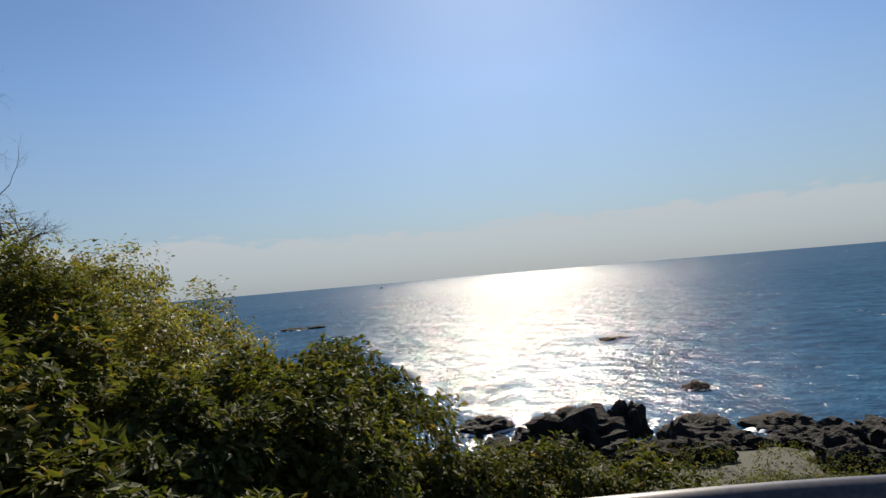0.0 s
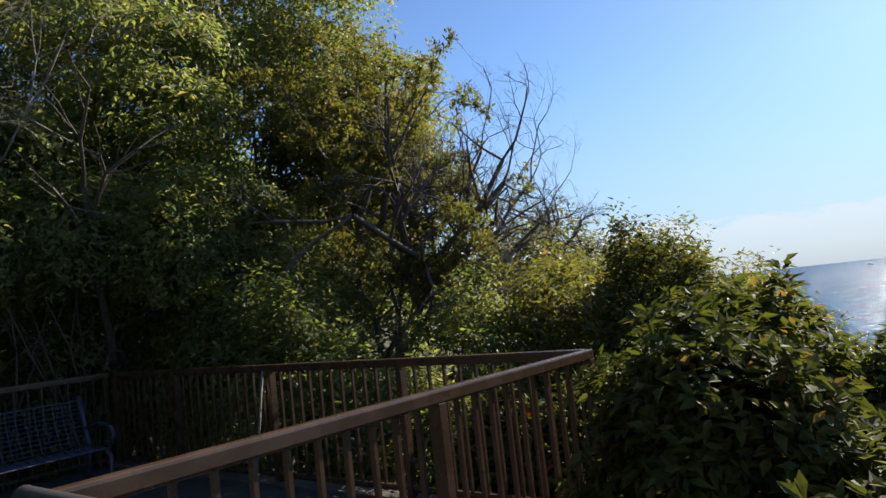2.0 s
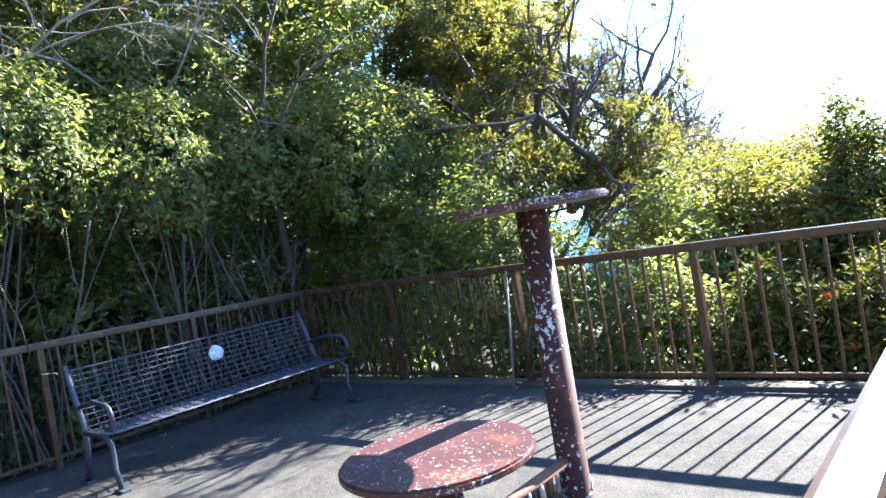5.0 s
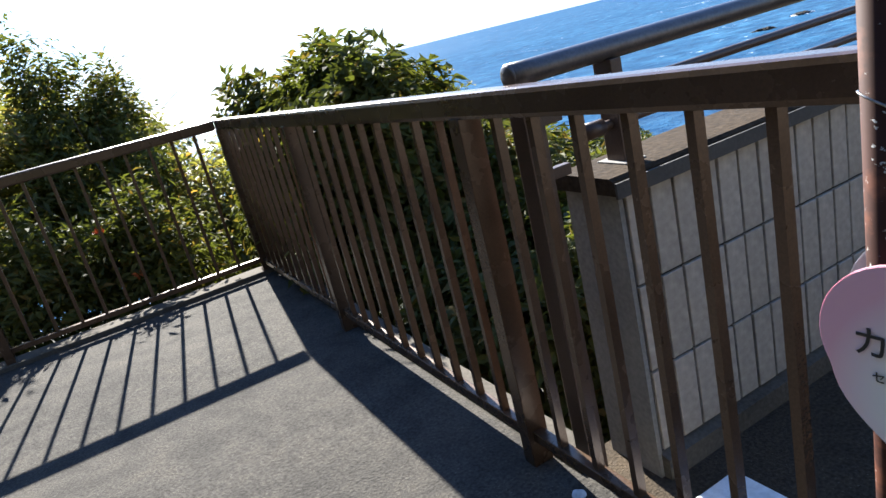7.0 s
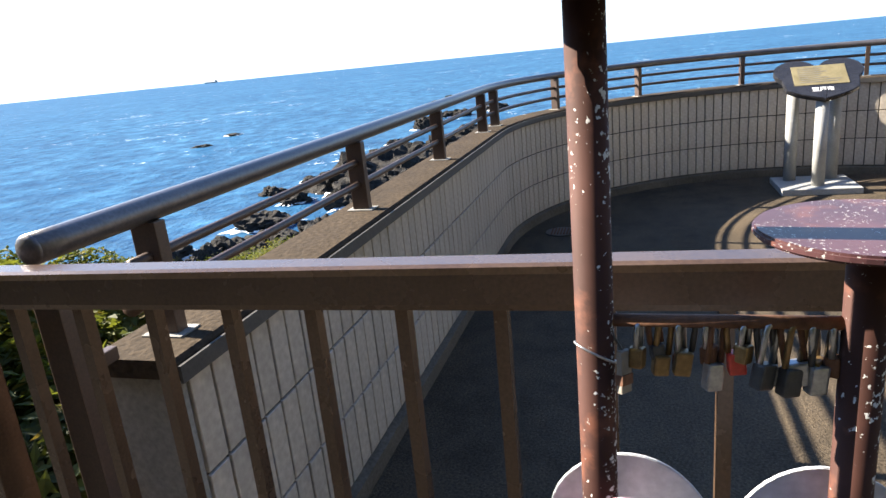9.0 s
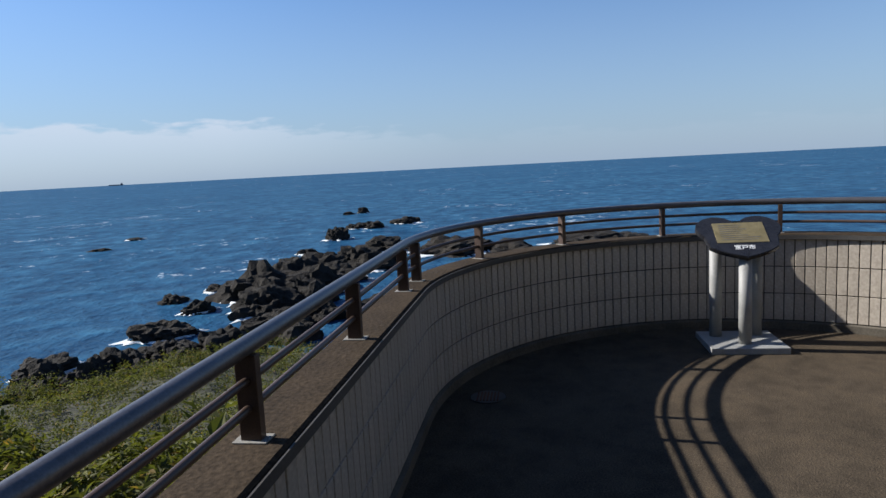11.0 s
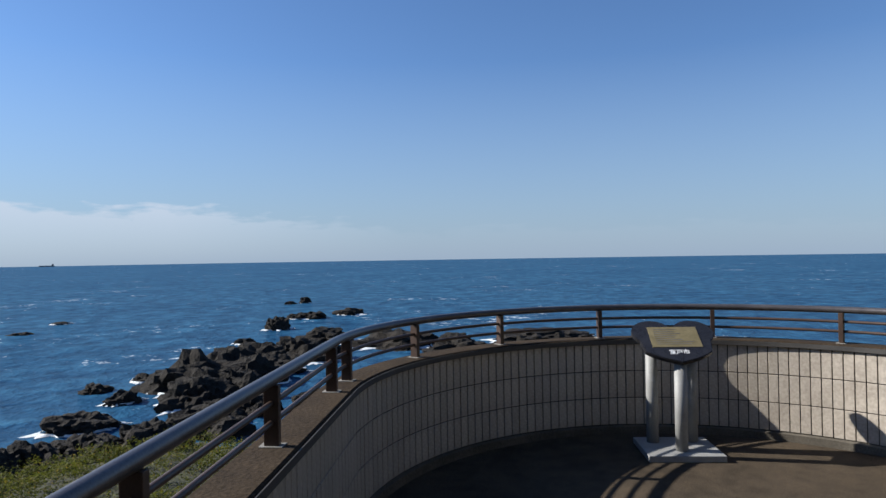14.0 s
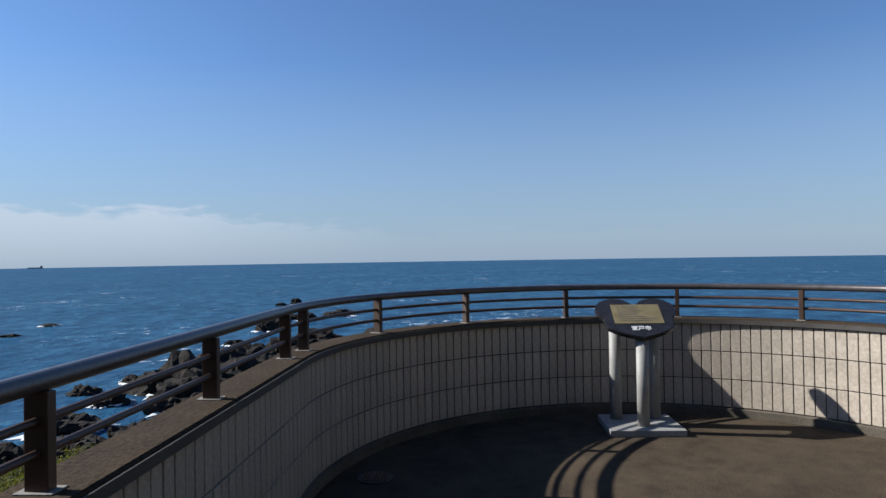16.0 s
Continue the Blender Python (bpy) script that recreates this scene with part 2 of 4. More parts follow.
M = {
    "bronze": mottled("brown_anodised_metal", (0.06, 0.035, 0.021), (0.105, 0.063, 0.038), 7, 0.27, 0.3, 160, 0.08, 0.001),
    "bronze_dark": mottled("dark_brown_metal", (0.05, 0.032, 0.024), (0.085, 0.052, 0.038), 7, 0.45, 0.25, 160, 0.08, 0.001),
    "steel_rail": mottled("weathered_steel_tube", (0.075, 0.068, 0.07), (0.14, 0.128, 0.128), 9, 0.36, 0.5, 120, 0.1, 0.001),
    "terrace": flecked_floor("terrace_concrete", (0.033, 0.031, 0.028), (0.074, 0.068, 0.059), 1.4, (0.15, 0.14, 0.125)),
    "balcony": flecked_floor("balcony_screed", (0.03, 0.023, 0.015), (0.08, 0.061, 0.042), 0.9, (0.17, 0.15, 0.12)),
    "concrete": mottled("plain_concrete", (0.15, 0.143, 0.128), (0.24, 0.23, 0.21), 3, 0.85, 0.0, 70, 0.4, 0.003),
    "kerb": mottled("stained_kerb_concrete", (0.05, 0.044, 0.035), (0.13, 0.115, 0.093), 3, 0.9, 0.0, 70, 0.5, 0.003, 0.15),
    "coping": mottled("weathered_coping", (0.016, 0.011, 0.007), (0.060, 0.043, 0.028), 4.5, 0.95, 0.0, 50, 0.8, 0.006, 0.1, 0.0, 0.55),
    "coping_edge": mottled("dark_edge_strip", (0.03, 0.028, 0.027), (0.06, 0.055, 0.05), 6, 0.6, 0.0, 90, 0.3, 0.002),
    "tile": mottled("pale_wall_tile", (0.35, 0.305, 0.255), (0.47, 0.415, 0.35), 5, 0.4, 0.0, 40, 0.08, 0.001, 0.5, 0.14),
    "grout": mottled("dark_grout", (0.022, 0.02, 0.018), (0.045, 0.041, 0.037), 8, 0.9, 0.0, 90, 0.5, 0.003),
    "white_paint": mottled("white_step_paint", (0.72, 0.72, 0.71), (0.84, 0.84, 0.82), 6, 0.6, 0.0, 50, 0.3, 0.002),
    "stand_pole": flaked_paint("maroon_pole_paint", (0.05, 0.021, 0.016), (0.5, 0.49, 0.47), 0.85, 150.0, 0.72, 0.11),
    "stand_disc": flaked_paint("maroon_disc_paint", (0.075, 0.035, 0.036), (0.36, 0.34, 0.32), 0.775, 290, 0.33),
    "plinth_grey": mottled("grey_granite", (0.2, 0.2, 0.195), (0.31, 0.31, 0.3), 7, 0.6, 0.0, 140, 0.2, 0.002),
    "black_stone": mottled("polished_black_stone", (0.012, 0.012, 0.014), (0.03, 0.03, 0.034), 10, 0.22, 0.0, 150, 0.03, 0.001),
    "gold": mottled("worn_brass_plate", (0.2, 0.16, 0.075), (0.33, 0.27, 0.14), 14, 0.42, 0.35, 120, 0.1, 0.001),
    "bench": mottled("blue_black_enamel", (0.022, 0.026, 0.04), (0.045, 0.052, 0.072), 9, 0.45, 0.1, 90, 0.15, 0.001),
    "bark": mottled("grey_bark", (0.04, 0.032, 0.026), (0.13, 0.107, 0.088), 6, 0.9, 0.0, 45, 0.9, 0.012),
    "dry_twig": mottled("pale_dry_twig", (0.13, 0.11, 0.09), (0.27, 0.235, 0.195), 6, 0.9, 0.0, 45, 0.6, 0.006),
    "rock": mottled("dark_sea_rock", (0.007, 0.0065, 0.006), (0.034, 0.029, 0.024), 0.35, 0.9, 0.0, 2.2, 1.0, 0.5, 0.15),
    "foam": mottled("sea_foam", (0.36, 0.42, 0.46), (0.78, 0.80, 0.82), 0.5, 0.6, 0.0, 3, 0.6, 0.1),
    "lock_brass": mottled("tarnished_brass", (0.13, 0.08, 0.035), (0.26, 0.17, 0.08), 30, 0.4, 0.7, 200, 0.2, 0.001),
    "lock_steel": mottled("dull_steel", (0.26, 0.27, 0.28), (0.42, 0.42, 0.43), 30, 0.35, 0.8, 200, 0.1, 0.001),
    "lock_red": mottled("red_enamel", (0.42, 0.03, 0.02), (0.58, 0.05, 0.03), 30, 0.4, 0.0, 200, 0.1, 0.001),
    "lock_black": mottled("black_lock_body", (0.02, 0.02, 0.022), (0.05, 0.05, 0.052), 30, 0.4, 0.2, 200, 0.1, 0.001),
    "rust": mottled("rusty_iron", (0.07, 0.03, 0.018), (0.17, 0.08, 0.045), 30, 0.8, 0.3, 150, 0.5, 0.001),
    "orange_petal": mottled("orange_petal", (0.42, 0.09, 0.02), (0.6, 0.16, 0.03), 30, 0.6, 0.0, 120, 0.1, 0.001),
    "ink": mottled("black_ink", (0.012, 0.012, 0.014), (0.02, 0.02, 0.022), 30, 0.6, 0.0, 200, 0.0, 0.001),
    "paper": mottled("white_plastic", (0.4, 0.42, 0.45), (0.62, 0.63, 0.65), 20, 0.5, 0.0, 60, 0.4, 0.003),
    "ship": mottled("ship_hull_paint", (0.05, 0.06, 0.08), (0.10, 0.11, 0.13), 0.1, 0.6, 0.0, 2, 0.1, 0.01),
    "boat_white": mottled("white_boat_paint", (0.7, 0.7, 0.7), (0.82, 0.82, 0.82), 1, 0.5, 0.0, 20, 0.1, 0.001),
    "sea": sea_material(),
    "leaf_big": leaf_material("broad_shrub_leaf", (0.042, 0.051, 0.012), (0.088, 0.098, 0.02), (0.17, 0.12, 0.03), 0.42, 0.72, (1.1, 1.15, 0.7)),
    "leaf_mid": leaf_material("evergreen_leaf", (0.056, 0.08, 0.03), (0.135, 0.158, 0.053), (0.22, 0.19, 0.06), 0.52, 0.5, (1.85, 1.85, 1.15)),
    "leaf_yellow": leaf_material("olive_leaf", (0.062, 0.074, 0.022), (0.125, 0.132, 0.038), (0.2, 0.13, 0.04), 0.5, 0.55, (1.6, 1.55, 0.85)),
}


def pink_sign():
    """White enamel that turns pink towards the rim of the heart."""
    n = Nodes("pink_heart_print")
    sep = n.add("ShaderNodeSeparateXYZ")
    n.link(n.co, sep.inputs[0])
    a = n.math("POWER", n.math("ABSOLUTE", n.math("DIVIDE", sep.outputs["X"], 0.17)), 2.0)
    b = n.math("POWER", n.math("ABSOLUTE", n.math("DIVIDE", n.math("ADD", sep.outputs["Z"], -0.005), 0.15)), 2.0)
    r = n.math("ADD", a, b)
    col = n.ramp(r, [(0.42, (0.77, 0.76, 0.76)), (0.95, (0.78, 0.44, 0.53))])
    return n.done(col, 0.4, 0.0, 0.5)


M["pink"] = pink_sign()


def ground_material():
    n = Nodes("ground_soil_and_sand")
    sep = n.add("ShaderNodeSeparateXYZ")
    n.link(n.co, sep.inputs[0])
    soil = n.ramp(n.noise(0.5, 6), [(0.3, (0.018, 0.018, 0.010)), (0.7, (0.042, 0.044, 0.018))])
    sand = n.ramp(n.noise(0.2, 6), [(0.3, (0.10, 0.092, 0.083)), (0.7, (0.17, 0.158, 0.142))])
    z = n.math("ADD", sep.outputs["Z"], n.math("MULTIPLY", n.noise(0.12, 4), 2.0))
    fac = n.ramp(n.math("DIVIDE", n.math("ADD", z, 25.0), 4.0), [(0.15, WHITE), (0.33, BLACK)])
    n.bump(n.noise(3, 6), 0.8, 0.08)
    return n.done(n.mix(fac, soil, sand), 0.9)


M["ground"] = ground_material()


# ---- mesh helpers ----
def obj(name, bm, mat, parent=None, label="", smooth=False):
    me = bpy.data.meshes.new(name)
    bm.to_mesh(me)
    bm.free()
    me.materials.append(mat)
    if smooth:
        me.polygons.foreach_set("use_smooth", np.ones(len(me.polygons), dtype=bool))
    ob = new(name, me)
    if parent is not None:
        ob.parent = parent
    if label:
        ob["label"] = label
    return ob


def part(name, bm, mat, parent, label="", smooth=False):
    return obj(name, bm, mat, parent, label, smooth)


def empty(name, at=(0, 0, 0), turn=0.0):
    e = new(name)
    e.matrix_world = pose(*at, 0, 0, turn)
    return e


def box(bm, lo, hi, bevel=0.0, m=None):
    g = bmesh.ops.create_cube(bm, size=1.0)
    vs = g["verts"]
    for v in vs:
        for i in range(3):
            v.co[i] = lo[i] + (v.co[i] + 0.5) * (hi[i] - lo[i])
    if bevel:
        es = list({e for v in vs for e in v.link_edges})
        r = bmesh.ops.bevel(bm, geom=es, offset=bevel, segments=2, affect="EDGES", profile=0.6)
        vs = list({v for f in r["faces"] for v in f.verts} | {v for v in vs if v.is_valid})
    if m is not None:
        bmesh.ops.transform(bm, matrix=m, verts=vs)
    return vs


def boxes(*list_of, bevel=0.0):
    bm = bmesh.new()
    for lo, hi in list_of:
        box(bm, lo, hi, bevel)
    return bm


def tube(bm, pts, r, sides=10, caps=True, r2=None):
    """A round bar along points, with radius r that may taper to r2."""
    pts = [Vector(p) for p in pts]
    rings, side = [], None
    for i, p in enumerate(pts):
        d = (pts[min(i + 1, len(pts) - 1)] - pts[max(i - 1, 0)]).normalized()
        if side is None:
            side = d.cross(Vector((0, 0, 1)))
            if side.length < 0.01:
                side = d.cross(Vector((1, 0, 0)))
        side = (side - d * side.dot(d)).normalized()
        up = side.cross(d)
        rad = r if r2 is None else r + (r2 - r) * i / (len(pts) - 1)
        rings.append([bm.verts.new(p + (side * math.cos(a) + up * math.sin(a)) * rad) for a in [2 * math.pi * k / sides for k in range(sides)]])
    for a, b in zip(rings, rings[1:]):
        for k in range(sides):
            bm.faces.new((a[k], a[(k + 1) % sides], b[(k + 1) % sides], b[k]))
    if caps:
        bm.faces.new(rings[0][::-1])
        bm.faces.new(rings[-1])
    return bm


def sweep(bm, pts, outs, profile, close=True):
    """A profile of (across, up) pairs carried along plan points, whose outward ways are outs."""
    rings = [[bm.verts.new((p[0] + o[0] * a, p[1] + o[1] * a, p[2] + z)) for a, z in profile] for p, o in zip(pts, outs)]
    k = len(profile)
    for a, b in zip(rings, rings[1:]):
        for i in range(k):
            bm.faces.new((a[i], a[(i + 1) % k], b[(i + 1) % k], b[i]))
    if close:
        bm.faces.new(rings[0][::-1])
        bm.faces.new(rings[-1])
    bmesh.ops.recalc_face_normals(bm, faces=bm.faces[:])
    return bm


def mesh_from_arrays(name, verts, faces, mat, parent=None, smooth=False):
    """A mesh object from arrays of corners and of faces with a fixed number of corners."""
    me = bpy.data.meshes.new(name)
    n, k = faces.shape
    me.vertices.add(len(verts))
    me.vertices.foreach_set("co", verts.astype(np.float32).ravel())
    me.loops.add(n * k)
    me.loops.foreach_set("vertex_index", faces.astype(np.int32).ravel())
    me.polygons.add(n)
    me.polygons.foreach_set("loop_start", np.arange(0, n * k, k, dtype=np.int32))
    me.polygons.foreach_set("use_smooth", np.full(n, smooth))
    me.update(calc_edges=True)
    me.materials.append(mat)
    ob = new(name, me)
    if parent is not None:
        ob.parent = parent
    return ob


# ---- the ground, the sea and the rocks ----
SEA = -25.0


def fall(q):
    return float(np.interp(q, [-1, 0, 1.5, 6, 14, 30, 50, 76, 88, 100, 130, 400], [-0.6, -0.6, -1.7, -4.5, -9.5, -17, -21.5, -23.4, -24.3, -25.8, -28, -32]))


def ground_z(x, y):
    y0 = 2.6 + min(13.0, max(0.0, -x - 3.2) * 1.5)
    q = math.hypot(max(0.0, y - y0), max(0.0, x - 3.8), 0.0)
    z = fall(q) if q > 0 else -0.6
    hill = max(0.0, -x - 10.3) * 0.8 * min(1.0, max(0.0, 1.3 - q / 30))
    # unseen bank on the south, added to block sky light from the balcony wall
    hill = max(hill, max(0.0, -y - 4.6) * 1.5 * min(1.0, max(0.0, (14 - x) / 8)))
    hill = 26 * (1 - math.exp(-hill / 26))
    bump = noise.noise((x * 0.08, y * 0.08, 1.0)) * min(1.2, q * 0.03) + noise.noise((x * 0.4, y * 0.4, 4.0)) * min(0.35, q * 0.02)
    return z + hill + bump


def make_ground():
    steps = sorted(set(list(np.linspace(-60, 60, 81)) + [s * v for s in (-1, 1) for v in (66, 74, 84, 96, 110, 130, 160, 220, 400, 900, 2000, 3400)]))
    xs = np.array(steps)
    n = len(xs)
    verts = np.array([(x, y, ground_z(x, y)) for y in xs for x in xs])
    i = np.arange(n - 1)
    a = (i[:, None] * n + i[None, :]).ravel()
    tagged(mesh_from_arrays("ground", verts, np.stack([a, a + 1, a + n + 1, a + n], 1), M["ground"], None, True), "brown earth slope falling to a grey shingle shore", "ground", "", "structure")


make_ground()


def make_water():
    rings, k = [0, 60, 120, 250, 500, 1000, 2200, 4900], 96
    verts, faces = [(0, 0, SEA)], []
    for r in rings[1:]:
        verts += [(r * math.cos(2 * math.pi * j / k), r * math.sin(2 * math.pi * j / k), SEA) for j in range(k)]
    bm = bmesh.new()
    vs = [bm.verts.new(v) for v in verts]
    for j in range(k):
        bm.faces.new((vs[0], vs[1 + j], vs[1 + (j + 1) % k]))
        for i in range(len(rings) - 2):
            a, b = 1 + i * k, 1 + (i + 1) * k
            bm.faces.new((vs[a + j], vs[b + j], vs[b + (j + 1) % k], vs[a + (j + 1) % k]))
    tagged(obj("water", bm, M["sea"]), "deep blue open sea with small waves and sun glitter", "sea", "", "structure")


make_water()


def sea_rock(x, y, w, h, seed, deep=None):
    """A craggy rock of width w that stands h above the water."""
    bm = bmesh.new()
    bmesh.ops.create_icosphere(bm, subdivisions=4, radius=1.0)
    off = Vector((seed * 7.3, seed * 3.1, seed * 1.7))
    for v in bm.verts:
        d = v.co.normalized()
        k = 0.85 + 0.5 * noise.noise(d * 1.6 + off) + 0.42 * (0.5 - abs(noise.noise(d * 3.4 + off))) + 0.2 * abs(noise.noise(d * 8.0 + off))
        k += 0.06 * noise.cell(d * 5 + off)
        v.co = Vector((d.x * k * w / 2, d.y * k * (deep or w) / 2, max(-0.35, d.z * k) * h * 0.95))
    ob = obj("sea_rock", bm, M["rock"])
    ob.matrix_world = pose(x, y, SEA - 0.1, 0, 0, seed * 67 % 360)
    return tagged(ob, "dark craggy boulder standing in the surf", "rock", "rocks off the shore")


def foam_ring(x, y, w, seed):
    """White water round the foot of a rock."""
    bm = bmesh.new()
    k = 72
    lo, hi = [], []
    for j in range(k):
        a = 2 * math.pi * j / k
        d = Vector((math.cos(a), math.sin(a), 0))
        e = noise.noise(d * 2 + Vector((seed, 0, 0)))
        r1, r2 = w * (0.43 + 0.1 * e), w * (0.43 + 0.42 * e + 0.3 * noise.noise(d * 9 + Vector((0, seed, 0))))
        lo.append(bm.verts.new((d.x * r1, d.y * r1, 0.35)))
        hi.append(bm.verts.new((d.x * max(r1 * 1.02, r2), d.y * max(r1 * 1.02, r2), 0.02)))
    for j in range(k):
        bm.faces.new((lo[j], hi[j], hi[(j + 1) % k], lo[(j + 1) % k]))
    ob = obj("foam", bm, M["foam"], None, "", True)
    ob.matrix_world = pose(x, y, SEA + 0.05)
    tagged(ob, "white surf breaking round a dark rock", "foam", "surf", "stuff")


# x, y, width, height above the sea
ROCKS = [
    (134, 62, 18, 9.5), (147, 60, 17, 9), (127, 56, 14, 7), (160, 56, 17, 8), (117, 54, 12, 7.5), (124, 48, 10, 8), (138, 50, 15, 8), (150, 50, 12, 6), (180, 52, 13, 8), (170, 45, 14, 6), (207, 51, 16, 6.5), (175, 69, 11, 4.5),
    (242, 78, 8, 8), (285, 82, 9, 4.5), (287, 75, 11, 5), (306, 63, 12, 5), (386, 106, 6, 6), (377, 112, 7, 3), (202, 76, 6, 3),
    (197, 27, 22, 8), (186, 8, 18, 6), (205, -14, 22, 6), (208, -25, 18, 4), (128, 80, 6, 2.6), (99, 65, 10, 4.2), (118, 68.5, 6, 3.4),
    (232, 171, 8, 1.6), (271, 181, 8, 1.6), (140, 75.5, 6, 2.8), (97, 55.3, 4.5, 1.8), (80, 71.5, 8, 3.4), (88, 60, 5, 2),
    (20, 100, 14, 9), (14, 101, 9, 3.4), (27, 101, 6.5, 8), (37.5, 99, 10, 3.4), (50, 99, 9, 2.6), (50, 131, 5, 2.6), (57, 224, 6, 1.6), (62, 226, 4, 1.2),
    (-90, 419, 14, 2.4), (-76, 421, 12, 2.6), (7, 113, 9, 3),
]
for s, (x, y, w, h) in enumerate(ROCKS):
    sea_rock(x, y, w, h * 0.62, s + 1)
    if s % 3 != 2:
        foam_ring(x, y, w * 1.15, s * 3.7)
# the rocky shore itself
SHORE = [(79, 59), (85, 55), (74, 60), (70, 64), (91, 49), (8, 92), (16, 89), (24, 92), (31, 91), (39, 90), (46, 88), (52, 90), (58, 83), (66, 78), (72, 66), (79, 62), (84, 54), (90, 50), (86, 44), (96, 41), (104, 46), (110, 40), (60, 90), (30, 84), (22, 82), (47, 78), (64, 70), (112, 30), (116, 22)]
for s, (x, y) in enumerate(SHORE):
    rr = random.Random(s)
    sea_rock(x, y, rr.uniform(6, 11), rr.uniform(1.6, 3.6), s + 60, rr.uniform(5, 9))

# ---- the terrace, the balcony and their walls ----
FX, FY, BX = -3.2, 5.09, -9.5  # planes of the three fences
BALC = -0.10  # level of the balcony floor


def tz(y):
    """Level of the terrace, which falls gently to the north."""
    return -0.010 * (y - 1.0)


def sloped(bm):
    for v in bm.verts:
        v.co.z += tz(v.co.y)
    return bm


bm = sloped(boxes(((-9.7, -4.0, -0.6), (-3.12, 5.24, 0.0))))
terrace = tagged(obj("floor_terrace", bm, M["terrace"]), "pale grey brushed concrete terrace floor", "floor", "", "structure")
bm = boxes(((-3.12, -4.2, -0.7), (3.9, 1.9, BALC)))
tagged(obj("floor_balcony", bm, M["balcony"]), "worn brown grey screed floor of the balcony", "floor", "", "structure")
# low kerbs under the fences
kerb = boxes(((-9.62, 5.03, -0.02), (-3.12, 5.20, 0.03)), bevel=0.008)
tagged(obj("kerb_north", sloped(kerb), M["kerb"]), "low grey concrete kerb under the fence", "kerb", "", "structure")
kerb = boxes(((-3.16, 1.75, -0.02), (-3.06, 5.03, 0.025)), bevel=0.008)
tagged(obj("kerb_east", sloped(kerb), M["kerb"]), "low grey concrete kerb beside the shrubs", "kerb", "", "structure")
bm = boxes(((-3.09, 0.35, BALC), (-2.86, 1.47, -0.02)), bevel=0.006)
tagged(obj("painted_step", bm, M["white_paint"]), "white painted concrete step beside the fence", "step")

CX, CY, R = 0.8, -0.8, 2.56  # centre and radius of the round parapet, on the line of its posts
LINE_Y = CY + R


def parapet_line(step=0.09, end=-100.0, x0=-2.935):
    """Plan points, outward ways and running length along the parapet."""
    pts, outs = [], []
    n = round((CX - x0) / step)
    for i in range(n):
        pts.append((x0 + (CX - x0) * i / n, LINE_Y, 0.0))
        outs.append((0.0, 1.0))
    k = int(radians(90 - end) * R / step)
    for i in range(k + 1):
        a = radians(90 - (90 - end) * i / k)
        outs.append((math.cos(a), math.sin(a)))
        pts.append((CX + R * math.cos(a), CY + R * math.sin(a), 0.0))
    return pts, outs


PTS, OUTS = parapet_line()
CAP, CAP_OUTS = parapet_line(x0=-2.972)
IN, OUT = -0.110, 0.115
parapet = tagged(obj("wall_parapet", sweep(bmesh.new(), PTS, OUTS, [(IN + 0.012, -0.7), (OUT - 0.02, -2.0), (OUT - 0.02, 0.775), (IN + 0.012, 0.775)]), M["grout"]), "curved parapet wall faced with pale upright tiles", "wall", "", "structure")
part("wall_end", boxes(((-2.947, LINE_Y + IN + 0.006, -0.5), (-2.932, LINE_Y + OUT - 0.015, 0.772))), M["concrete"], parapet, "smooth grey rendered wall end")
part("plinth_strip", sweep(bmesh.new(), PTS, OUTS, [(IN - 0.022, BALC - 0.05), (IN + 0.014, BALC - 0.05), (IN + 0.014, -0.02), (IN - 0.022, -0.032)]), M["kerb"], parapet, "grey concrete strip at the foot of the wall")
coping = tagged(obj("coping", sweep(bmesh.new(), CAP, CAP_OUTS, [(IN - 0.018, 0.775), (OUT, 0.775), (OUT, 0.812), (OUT - 0.01, 0.82), (IN, 0.82), (IN - 0.012, 0.812)]), M["coping"]), "weathered brown concrete coping with lichen and dark stains", "coping", "", "structure")
part("edge_strip", sweep(bmesh.new(), CAP, CAP_OUTS, [(IN - 0.024, 0.768), (IN - 0.0165, 0.768), (IN - 0.0165, 0.809), (IN - 0.024, 0.809)]), M["coping_edge"], coping, "dark metal edge strip")

# wall that closes the balcony behind the visible stretch
ax, ay = PTS[-1][0], PTS[-1][1]
tagged(obj("wall_south", boxes(((-3.12, ay - 0.12, -0.7), (ax, ay + 0.1, 0.82))), M["concrete"]), "plain grey concrete parapet wall", "wall", "", "structure")


def run_point(s):
    """Place and outward angle at length s along the parapet from its free end."""
    straight = CX + 2.935
    if s < straight:
        return (-2.935 + s, LINE_Y), 90.0
    a = 90.0 - math.degrees((s - straight) / R)
    return (CX + R * math.cos(radians(a)), CY + R * math.sin(radians(a))), a


# parapet rail: posts, round handrail and two thin bars
rail = tagged(empty("parapet_rail", (-3.0, LINE_Y, 0.82)), "dark steel tube handrail on brown posts over the parapet", "railing")


def rail_pts(z, x0):
    p, o = parapet_line(0.07, -100.0, x0)
    return [(a, b, z) for a, b, _ in p]


def local(bm, e):
    bmesh.ops.transform(bm, matrix=e.matrix_world.inverted(), verts=bm.verts[:])
    return bm


